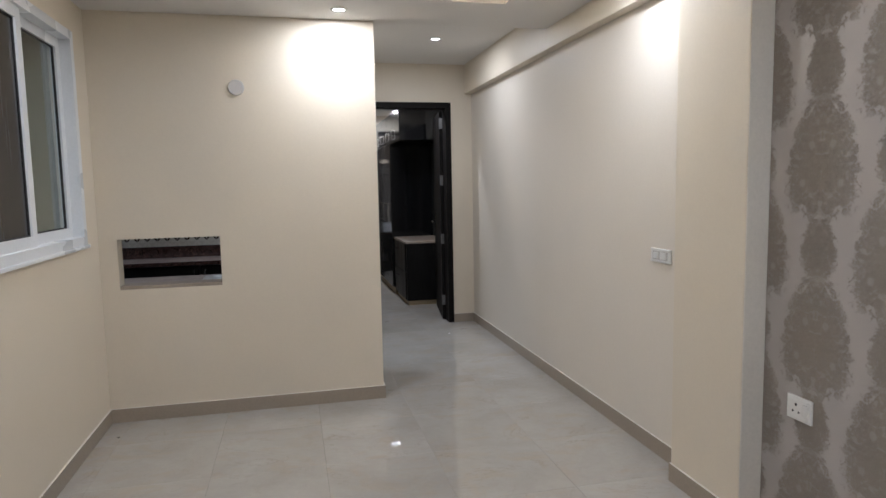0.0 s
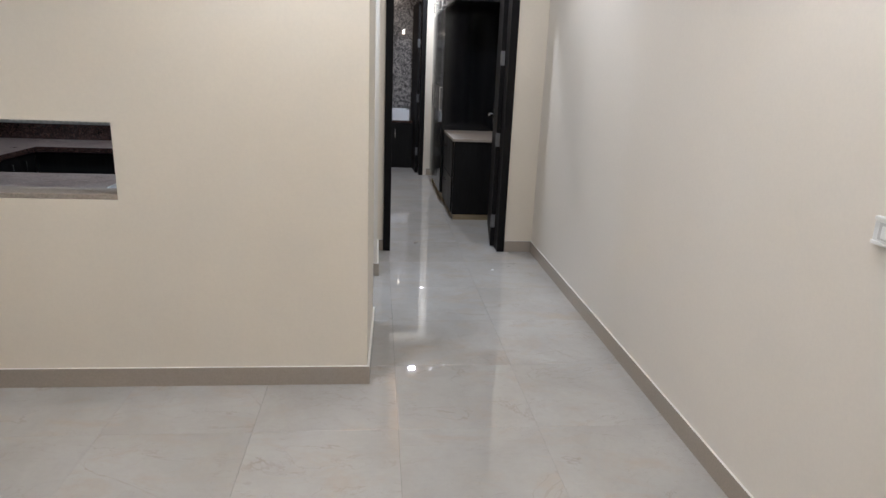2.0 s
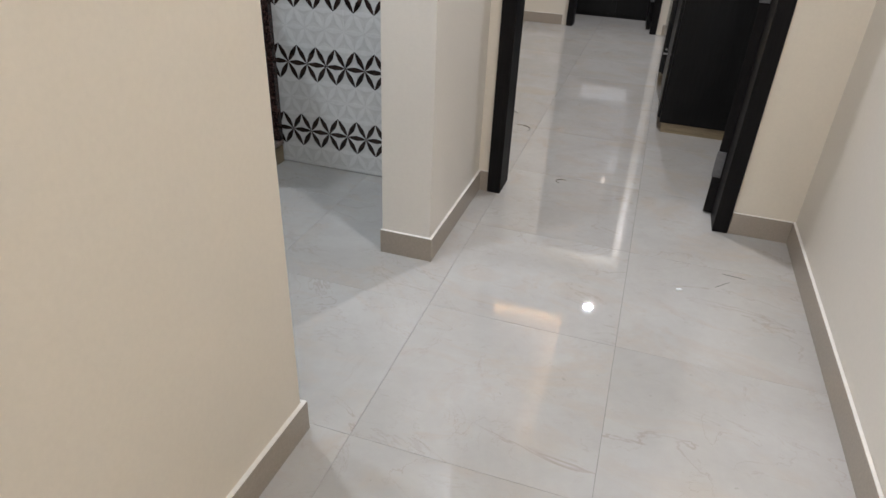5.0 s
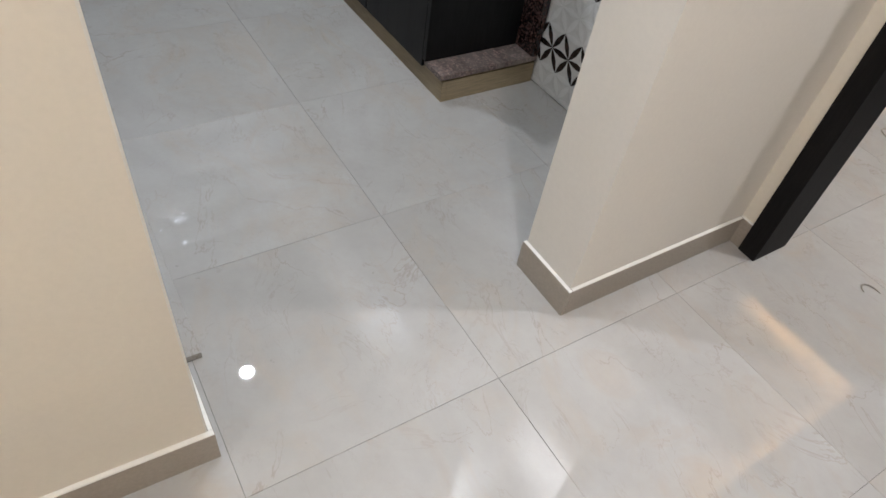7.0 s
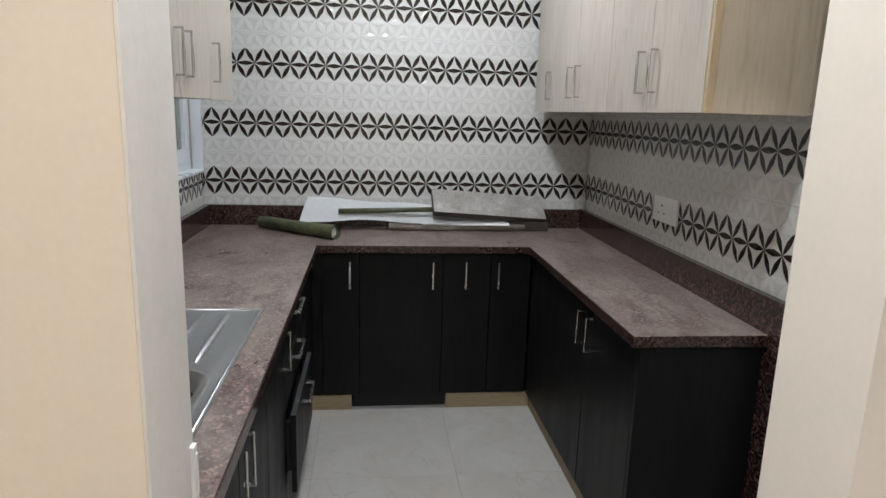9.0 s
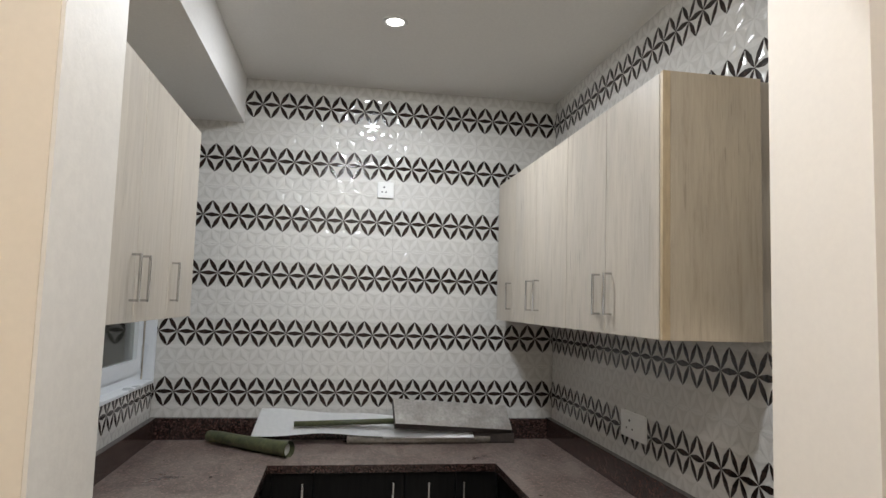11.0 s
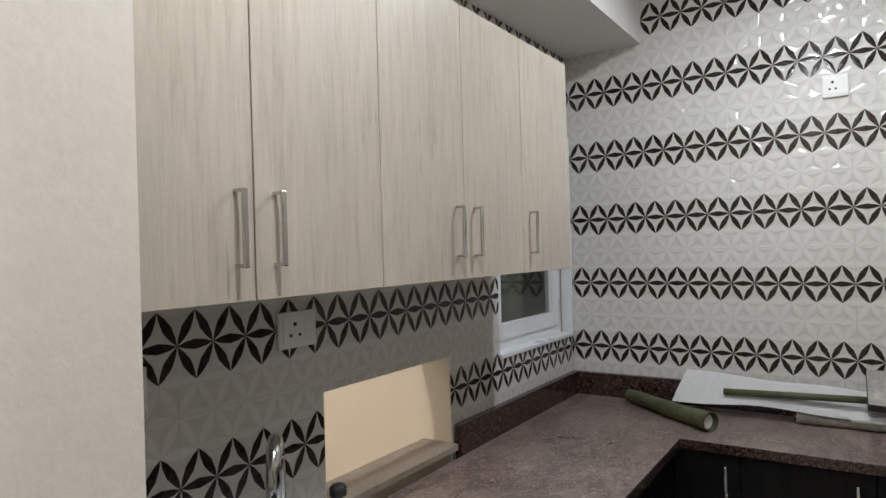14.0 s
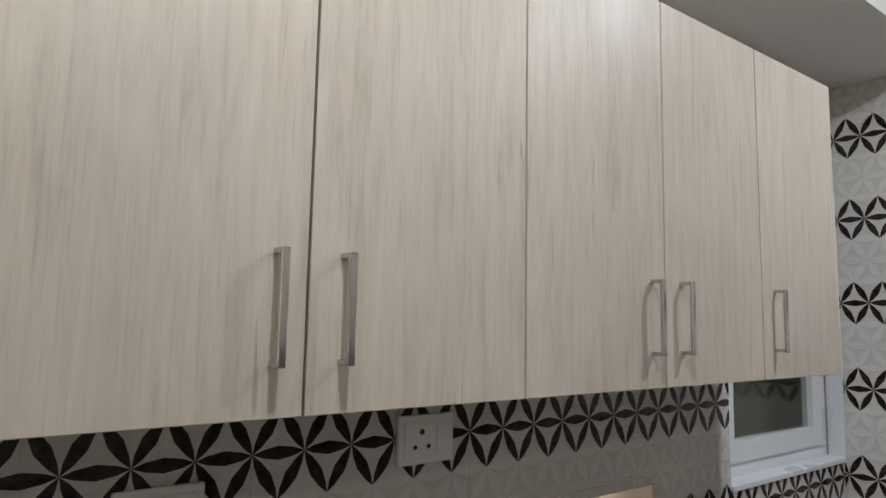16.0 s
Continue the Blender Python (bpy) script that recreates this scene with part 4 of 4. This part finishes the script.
# south run, doors face +y
for xa, xb, hx in ((0.003, 0.365, 0.041), (-0.360, -0.001, -0.045), (-0.720, -0.364, -0.692)):
    u = base_unit((xa, Y_S + 0.03, 0), (xb, YD2 - 0.018, 0))
    dr = part("door", box((xa + 0.002, YD2 - 0.018, ZB0 + 0.002), (xb - 0.002, YD2, ZB1 - 0.006), 0.0015), BLACK, u)
    d_handle(dr, hx, YD2, 0.645, 0.775, "+y")
u = base_unit((-1.300, Y_S + 0.03, 0), (-0.724, YD2 - 0.018, 0), "black laminate drawer unit with one drawer pulled slightly out")
for zb, zt, bz in ((0.660, ZB1 - 0.006, 0.760), (0.478, 0.656, 0.595), (ZB0 + 0.002, 0.256, 0.205)):
    dr = part("drawer_front", box((-1.298, YD2 - 0.018, zb), (-0.726, YD2, zt), 0.0015), BLACK, u)
    bar_handle(dr, -1.10, -0.92, YD2, bz)
dr = part("drawer_front", box((-1.298, YD2 + 0.016, 0.190), (-0.726, YD2 + 0.034, 0.472), 0.0015), BLACK, u)
bar_handle(dr, -1.10, -0.92, YD2 + 0.034, 0.425)
# Grey strip paints the light caught on top of the black front.
part("lit_top_strip", box((-1.297, YD2 + 0.017, 0.4725), (-0.727, YD2 + 0.033, 0.4740)), HINGE, dr, "thin grey strip for the light on the drawer's top edge")
for xs in (-1.28, -0.76):
    part("drawer_side", box((xs, YD2 + 0.0005, 0.262), (xs + 0.015, YD2 + 0.0155, 0.44)), BLACKIN, dr)
u = base_unit((-1.718, Y_S + 0.03, 0), (-1.304, YD2 - 0.018, 0))
dr = part("door", box((-1.716, YD2 - 0.018, ZB0 + 0.002), (-1.306, YD2, ZB1 - 0.006), 0.0015), BLACK, u)

# plinths
for nm, lo, hi in (("plinth_west", (-1.748, 5.30, 0), (-1.730, 5.505, 0.0795)), ("plinth_west", (-1.748, 5.978, 0), (-1.730, 6.425, 0.0795)),
                   ("plinth_north", (-1.7295, 6.405, 0), (-0.350, 6.423, 0.0795)), ("plinth_end", (-0.368, 6.4235, 0), (-0.350, Y_N - 0.003, 0.0795)),
                   ("plinth_south", (-1.7295, 5.265, 0), (0.37, 5.283, 0.0795))):
    structure(nm, box(lo, hi, 0.001), PLY, "bare plywood plinth under the black base units", "plinth")
# Black board just inside the opening takes the place of the gap's shade.
structure("plinth_gap_shade", box((-1.775, 5.5055, 0), (-1.765, 5.9775, 0.0795)), BLACKIN, "black board in the plinth gap standing in for its shade", "plinth")
structure("trim_tile_strip", box((-0.415, 5.345, 0.0005), (0.325, 5.383, 0.020), 0.002), MARBLE, "polished tile strip at the foot of the units", "trim")

# ---- kitchen: wall cupboards ----
ZU0, ZU1 = 1.485, 2.218


def wall_unit(x0, x1, ya, yb, face, handle_x, ends=()):
    """One pale wall cupboard; face '+y' or '-y'; ends: (low x, high x) that carry a finished panel."""
    t = thing("wall_cabinet", "pale ash laminate wall cupboard with a chrome D handle", "cabinet", ((x0 + x1) / 2, (ya + yb) / 2, ZU0), "pale wall cupboards")
    if face == "+y":
        part("body", box((x0, ya, ZU0 + 0.003), (x1, yb - 0.021, ZU1), 0.001), ASH, t)
        # Dark sheet behind the door stands in for the shade in the seams.
        part("seam_shade", box((x0 + 0.0002, yb - 0.0208, ZU0 + 0.004), (x1 - 0.0002, yb - 0.0186, ZU1 - 0.004)), PLANKEDGE, t, "dark sheet behind the doors for the shade in the seams")
        dr = part("door", box((x0 + 0.0018, yb - 0.018, ZU0), (x1 - 0.0018, yb, ZU1 - 0.002), 0.0012), ASH, t)
        d_handle(dr, handle_x, yb, 1.543, 1.678, "+y", w=0.0105, finish=CHROME)
    else:
        part("body", box((x0, ya + 0.021, ZU0 + 0.003), (x1, yb, ZU1), 0.001), ASH, t)
        part("seam_shade", box((x0 + 0.0002, ya + 0.0186, ZU0 + 0.004), (x1 - 0.0002, ya + 0.0208, ZU1 - 0.004)), PLANKEDGE, t, "dark sheet behind the doors for the shade in the seams")
        dr = part("door", box((x0 + 0.0018, ya, ZU0), (x1 - 0.0018, ya + 0.018, ZU1 - 0.002), 0.0012), ASH, t)
        d_handle(dr, handle_x, ya, 1.543, 1.678, "-y", w=0.0105, finish=CHROME)
    return t


YU, YUR = 5.045, 6.462
for x0, x1, hx in ((-0.010, 0.376, 0.030), (-0.363, -0.010, -0.056), (-0.713, -0.363, -0.672), (-1.060, -0.713, -0.762), (-1.434, -1.060, -1.112)):
    wall_unit(x0, x1, Y_S + 0.002, YU, "+y", hx)
for x0, x1, hx in ((-0.740, -0.388, -0.694), (-1.100, -0.740, -0.787), (-1.490, -1.100, -1.436), (-1.830, -1.490, -1.545), (-2.165, -1.830, -1.890)):
    wall_unit(x0, x1, YUR, Y_N - 0.002, "-y", hx)
endp = thing("cupboard_end_panel", "ash end panel tinted for its weaker light, with a bare wood front edge", "panel", (-0.377, 6.6, ZU0))
part("panel", box((-0.3875, YUR + 0.022, ZU0), (-0.367, 6.755, ZU1), 0.001), ASH_END, endp)
part("front_edge", box((-0.3815, YUR - 0.001, ZU0), (-0.367, YUR + 0.0215, ZU1), 0.001), EDGE, endp, "honey coloured wood edge")

# ---- kitchen: sockets ----
socket_plate(-0.415, Y_S, 1.372, "+y", 0.128, 0.092, "white power socket on the patterned tiles")
socket_plate(0.062, Y_S, 1.300, "+y", 0.130, 0.092, "white power socket on the patterned tiles")
socket_plate(-1.235, Y_N, 1.100, "-y", 0.215, 0.105, "white power socket over the worktop")
socket_plate(X_W, 5.845, 2.170, "+x", 0.088, 0.088, "small white power socket high on the tiles", rocker=False)

edge = thing("edge_plate", "narrow white plastic plate on the wall end beside the worktop", "wall plate", (0.390, Y_IN0, 0.94))
part("plate", box((0.381, Y_IN0 - 0.001, 0.892), (0.398, Y_IN0 + 0.006, 0.985), 0.002), PLASTIC, edge)
part("ridge", box((0.385, Y_IN0 + 0.0055, 0.905), (0.394, Y_IN0 + 0.008, 0.972), 0.001), PLASTIC, edge)

# ---- kitchen window ----
kw = thing("window_2", "small white uPVC kitchen window with obscured glass", "window", (-1.88, 4.64, 1.125))
tagged(kw, kind="structure")
x0, x1, z0, z1 = KWIN
part("window_frame", plate("y", [x0 + 0.002, x0 + 0.06, x1 - 0.05, x1 - 0.002], [z0 + 0.002, z0 + 0.06, z1 - 0.06, z1 - 0.002], lambda u, v: not inside(u, v, (x0 + 0.06, x1 - 0.05, z0 + 0.06, z1 - 0.06)), 4.605, 4.650), UPVC, kw)
s = part("sash", plate("y", [x0 + 0.055, x0 + 0.12, x1 - 0.11, x1 - 0.045], [z0 + 0.055, z0 + 0.12, z1 - 0.12, z1 - 0.055], lambda u, v: not inside(u, v, (x0 + 0.12, x1 - 0.11, z0 + 0.12, z1 - 0.12)), 4.620, 4.660), UPVC, kw)
g = part("pane", box((x0 + 0.118, 4.636, z0 + 0.118), (x1 - 0.108, 4.642, z1 - 0.118)), PANE_DARK, s)
g.visible_shadow = False
part("window_sill", box((x0 + 0.004, 4.651, z0 - 0.004), (x1 - 0.002, Y_S + 0.004, z0 + 0.012), 0.002), UPVC, kw)
part("reveal", box((x0 + 0.0005, 4.661, z0 + 0.0125), (x0 + 0.010, Y_S + 0.003, z1)), UPVC, kw)
structure("backdrop_kitchen_shaft", box((-2.8, 3.95, 0), (-1.4, 4.05, 2.8)), SHAFT, "green-grey plastered wall of the dark shaft outside", "wall")

# ---- things on the worktop ----
roll = thing("green_roll", "short mottled green rolled sheet lying on the granite worktop", "roll", (-2.0, 5.22, ZC))
bm = bmesh.new()
ra, rb, rr = Vector((-2.150, 5.018, ZC + 0.034)), Vector((-1.838, 5.425, ZC + 0.034)), 0.034
add_tube(bm, [ra.lerp(rb, k / 8) + Vector((0, 0, 0.002 * math.sin(k))) for k in range(9)], [rr * (0.80 + 0.035 * k + 0.03 * math.sin(k * 1.7)) for k in range(9)], 20, cap=False)
add_tube(bm, [ra, rb], [rr * 0.66, rr * 0.93], 20, cap=False)
part("sheet", bm, GREEN, roll, smooth=True)
dirn = (rb - ra).normalized()
part("core", tube([rb - dirn * 0.06, rb - dirn * 0.022], rr * 0.86, 18), PAPER, roll, "white inner end")


def paper_sheet(y0, y1, fold):
    """A sheet slumped against the upstand: corners by fractions along and down."""
    bm = bmesh.new()
    nu, nv = 18, 8
    grid = []
    for i in range(nu + 1):
        row = []
        for j in range(nv + 1):
            a, b2 = i / nu, j / nv
            x = -2.225 + 0.145 * b2 + 0.012 * math.sin(5 * a + 2 * b2) * b2
            y = y0 + (y1 - y0) * a - 0.03 * b2
            z = ZC + 0.158 - 0.040 * a - (0.112 - 0.03 * a) * b2 + 0.02 * fold * math.sin(3.1 * a) * b2 + 0.004 * math.sin(11 * a + 3 * b2)
            row.append(bm.verts.new((x, y, max(z, ZC + 0.004))))
        grid.append(row)
    for i in range(nu):
        for j in range(nv):
            bm.faces.new((grid[i][j], grid[i + 1][j], grid[i + 1][j + 1], grid[i][j + 1]))
    bmesh.ops.solidify(bm, geom=bm.faces[:], thickness=0.0025)
    return bm


sheet = thing("paper_sheet", "crumpled white wrapping paper leaning on the granite upstand", "paper", (-2.15, 5.6, ZC))
part("sheet", paper_sheet(5.255, 6.02, 0.6), PAPER, sheet, smooth=True)
thin = thing("thin_green_tube", "thin green tube lying on the white paper", "tube", (-2.1, 5.7, ZC + 0.07))
part("tube", tube([(-2.115, 5.425, ZC + 0.098), (-2.125, 5.965, ZC + 0.113)], 0.0135, 14), GREEN, thin, smooth=True)
long = thing("cardboard_tube", "long grey-brown cardboard tube lying on the worktop", "tube", (-2.0, 6.0, ZC))
part("tube", tube([(-2.105, 5.69, ZC + 0.022), (-2.125, 6.43, ZC + 0.020)], 0.020, 16), TUBE, long, smooth=True)
under = thing("paper_offcut", "strip of white paper under the board", "paper", (-2.1, 6.15, ZC))
part("strip", box((-0.065, -0.23, 0), (0.065, 0.24, 0.006), 0.001, pose(-2.150, 6.10, ZC + 0.054, 0, 20, 0)), PAPER, under)
board = thing("dusty_board", "dusty grey board with a dark edge leaning on the upstand", "board", (-2.15, 6.28, ZC))
bmx = pose(-2.150, 6.232, ZC + 0.142, -5.0, 38, 2.0)
part("board", box((-0.085, -0.31, 0.0), (0.085, 0.315, 0.003), 0.001, bmx), PLANK, board)
part("core", box((-0.084, -0.309, -0.036), (0.084, 0.314, 0.0), 0.001, bmx), PLANKEDGE, board, "dark brown board core")
prop = thing("wood_offcut", "dark wood offcut under the board", "offcut", (-2.15, 6.5, ZC))
part("offcut", box((-0.05, -0.14, 0), (0.05, 0.10, 0.050), 0.003, pose(-2.165, 6.46, ZC + 0.001)), PLANKEDGE, prop)


# ---- builder's crumbs on the floor ----
chip = thing("plaster_chip", "small white plaster chip on the marble floor", "chip", (1.447, 6.351, 0))
part("chip", box((-0.009, -0.004, 0.0), (0.009, 0.004, 0.004), 0.001, pose(1.447, 6.351, 0.0003, 0, 0, 25)), PAPER, chip)
for p, q in (((1.595, 6.516), (1.672, 6.508)), ((1.568, 6.412), (1.618, 6.466))):
    sp = thing("wood_splinter", "thin dark wood splinter on the marble floor", "splinter", (*p, 0))
    part("splinter", tube([(*p, 0.0010), ((p[0] + q[0]) / 2, (p[1] + q[1]) / 2 + 0.002, 0.0012), (*q, 0.0010)], [0.0005, 0.0008, 0.0005], 6), PLANKEDGE, sp)
# Thin tubes stand in for curved brown stains on the floor.
for cx, cy, rad, a0, a1 in ((0.478, 7.945, 0.052, 20, 290), (0.580, 7.720, 0.066, -35, 110), (0.925, 7.090, 0.030, 60, 250)):
    sh = thing("floor_smear", "thin curved brown smear on the bedroom floor", "shaving", (cx, cy, 0))
    ring = [(cx + rad * math.cos(radians(a0 + (a1 - a0) * k / 12)), cy + 0.75 * rad * math.sin(radians(a0 + (a1 - a0) * k / 12)), 0.0022) for k in range(13)]
    part("curl", tube(ring, [0.0008 + 0.0022 * math.sin(math.pi * (k + 0.5) / 13) for k in range(13)], 6), TUBE, sh, smooth=True)
crumb = thing("mortar_crumb", "dark mortar crumb on the marble floor", "crumb", (-1.133, 4.297, 0))
part("crumb", box((-0.007, -0.005, 0.0), (0.007, 0.005, 0.006), 0.002, pose(-1.133, 4.297, 0.0003, 0, 0, 40)), PLANKEDGE, crumb)


# ---- wall tiles ----
PU, PV = 0.0903, 0.0759                             # star pitch along the wall and row pitch
TW, TH = 5 * PU, 4 * PV                             # one tile
ROW0 = 1.0790                                       # height of the lowest dark row over the worktop


def star_patch(nu, nv):
    """Relief of six-petalled stars over a tile: petals slightly raised, triangles sunk and darkened for shade; petals
    that touch the middle row are dark.
    """
    bm = bmesh.new()

    def node(i, j):
        return Vector((i * PU + (PU / 2 if j % 2 else 0.0), (j - 2) * PV, 0.0))

    def arc(p, q, c):
        mid, side = (p + q) / 2, (c - (p + q) / 2).normalized()
        return [p.lerp(q, t) + side * (0.0116 * math.sin(math.pi * t)) for t in (0.2, 0.5, 0.8)]

    def tri(a, b2, c, dark):
        cen = (a + b2 + c) / 3
        loop = []
        for (p, q), dk in zip(((a, b2), (b2, c), (c, a)), dark):
            pts = arc(p, q, cen)
            mid = (p + q) / 2 + Vector((0, 0, 0.0003))
            chain = [p, *pts, q]
            for s, t2 in zip(chain, chain[1:]):
                f = bm.faces.new([bm.verts.new(v) for v in (s, t2, mid)])
                f.material_index = 1 if dk else 0
            loop += [p, *pts]
        top_v = cen + Vector((0, 0, -0.0016))
        for s, t2 in zip(loop, loop[1:] + loop[:1]):
            bm.faces.new([bm.verts.new(v) for v in (s, t2, top_v)]).material_index = 2

    for j in range(0, nv):
        for i in range(-1, nu + 1):
            lo, hi = j, j + 1
            dk = 2 in (lo, hi)
            if lo % 2 == 0:
                a, b2, c, d = node(i, lo), node(i + 1, lo), node(i, hi), node(i + 1, hi)
                tri(a, b2, c, (lo == 2, dk, dk))
                tri(b2, d, c, (dk, hi == 2, dk))
            else:
                a, b2, c, d = node(i, lo), node(i + 1, lo), node(i + 1, hi), node(i, hi)
                tri(a, b2, c, (lo == 2, dk, dk))
                tri(a, c, d, (dk, hi == 2, dk))
    bmesh.ops.remove_doubles(bm, verts=bm.verts, dist=1e-5)
    return bm


PATCH = star_patch(5, 4)
patch_mesh = bpy.data.meshes.new("wall_tile")
PATCH.to_mesh(patch_mesh)
PATCH.free()


def clipped(rects):
    """The patch cut to rectangles of its own (u0, u1, v0, v1), as one mesh."""
    out = bmesh.new()
    for u0, u1, v0, v1 in rects:
        bm = bmesh.new()
        bm.from_mesh(patch_mesh)
        for co, no in (((u0, 0, 0), (-1, 0, 0)), ((u1, 0, 0), (1, 0, 0)), ((0, v0, 0), (0, -1, 0)), ((0, v1, 0), (0, 1, 0))):
            bmesh.ops.bisect_plane(bm, geom=bm.verts[:] + bm.edges[:] + bm.faces[:], plane_co=co, plane_no=no, clear_outer=True)
        skirt = [e for e in bm.edges if e.is_boundary]
        ext = bmesh.ops.extrude_edge_only(bm, edges=skirt)["geom"]
        for v in ext:
            if isinstance(v, bmesh.types.BMVert):
                v.co.z = -0.006
        tmp = bpy.data.meshes.new("tmp")
        bm.to_mesh(tmp)
        bm.free()
        out.from_mesh(tmp)
        bpy.data.meshes.remove(tmp)
    me = bpy.data.meshes.new("wall_tile")
    out.to_mesh(me)
    out.free()
    me.materials.append(TILE_WHITE)
    me.materials.append(TILE_DARK)
    me.materials.append(TILE_FACET)
    return me


def tile_wall(wall, base, along, normal, u0, u1, v0, v1, node_u, holes=(), row0=ROW0):
    """Tiles over (u0..u1, v0..v1) of a wall whose tile face passes base; along: unit way of u."""
    cache = {}
    m0 = Matrix(((along[0], 0, normal[0], base[0]), (along[1], 0, normal[1], base[1]), (0, 1, 0, 0), (0, 0, 0, 1)))
    k0 = math.floor((u0 - node_u) / TW)
    r0 = math.floor((v0 - row0 + 2 * PV) / TH)
    k = k0
    while node_u + k * TW < u1:
        r = r0
        while row0 - 2 * PV + r * TH < v1:
            ox, oz = node_u + k * TW, row0 + r * TH
            cell = [max(u0 - ox, 0) + 0.0004, min(u1 - ox, TW) - 0.0004, max(v0 - oz, -2 * PV) + 0.0004, min(v1 - oz, 2 * PV) - 0.0004]
            rects = [cell]
            for h in holes:
                h = (h[0] - ox, h[1] - ox, h[2] - oz, h[3] - oz)
                cut = []
                for a, b2, c, d in rects:
                    if h[1] <= a or h[0] >= b2 or h[3] <= c or h[2] >= d:
                        cut.append([a, b2, c, d])
                        continue
                    lo, hi = max(a, h[0]), min(b2, h[1])
                    cut += [q for q in ([a, lo, c, d], [hi, b2, c, d], [lo, hi, c, max(c, h[2])], [lo, hi, min(d, h[3]), d]) if q[1] - q[0] > 0.004 and q[3] - q[2] > 0.004]
                rects = cut
            rects = [q for q in rects if q[1] - q[0] > 0.004 and q[3] - q[2] > 0.004]
            if rects:
                key = tuple(round(x, 4) for q in rects for x in q)
                if key not in cache:
                    cache[key] = clipped(rects)
                ob = new("wall_tile", cache[key])
                ob.matrix_world = m0 @ pose(ox, oz, 0)
                ob.parent = wall
                ob.matrix_parent_inverse = wall.matrix_world.inverted()
            r += 1
        k += 1


by_name = bpy.data.objects
tile_wall(by_name["wall_west_kitchen"], (X_W - 0.004, 0), (0, 1), (1, 0), Y_S - 0.004, Y_N + 0.004, 0.60, 2.735, 4.992)
# the hatch wall, seen from the kitchen: u runs towards -x
tile_wall(by_name["wall_hatch"], (0, Y_S - 0.004), (-1, 0), (0, 1), -0.376, 2.252, 0.60, 2.20, 0.079,
          [(-HATCH[1] - 0.004, -HATCH[0] + 0.004, 0.5, HATCH[3]), (0.575, 1.09, HATCH[3] + 0.022, HATCH[3] + 0.0255), (0.617, 0.620, HATCH[3], HATCH[3] + 0.024), (0.905, 0.908, HATCH[3], HATCH[3] + 0.024), (1.045, 1.049, HATCH[3], HATCH[3] + 0.03), (-KWIN[1], 2.4, KWIN[2], KWIN[3])], ROW0 - 0.008)
tile_wall(by_name["wall_hatch"], (0, Y_S - 0.004), (-1, 0), (0, 1), -0.376, 2.252, 2.2005, 2.49, 0.079, (), 2.532)
tile_wall(by_name["wall_north_kitchen"], (0, Y_N + 0.004), (1, 0), (0, -1), X_W, 0.398, 0.004, 2.735, -0.470)

# ---- floor tiles ----
ft = box((-0.2972, -0.2972, -0.010), (0.2972, 0.2972, 0.0), 0.0008)
floor_mesh = bpy.data.meshes.new("floor_tile")
bmesh.ops.recalc_face_normals(ft, faces=ft.faces)
ft.to_mesh(floor_mesh)
ft.free()
floor_mesh.materials.append(MARBLE)
fl = by_name["floor"]
for i in range(-6, 3):
    for j in range(-15, 11):
        ob = new("floor_tile", floor_mesh)
        ob.matrix_world = pose(0.672 + 0.2975 + 0.595 * i, 5.955 + 0.2975 + 0.595 * j, 0, 0, 0, random.choice((0, 180)))
        ob.parent = fl
        ob.matrix_parent_inverse = fl.matrix_world.inverted()
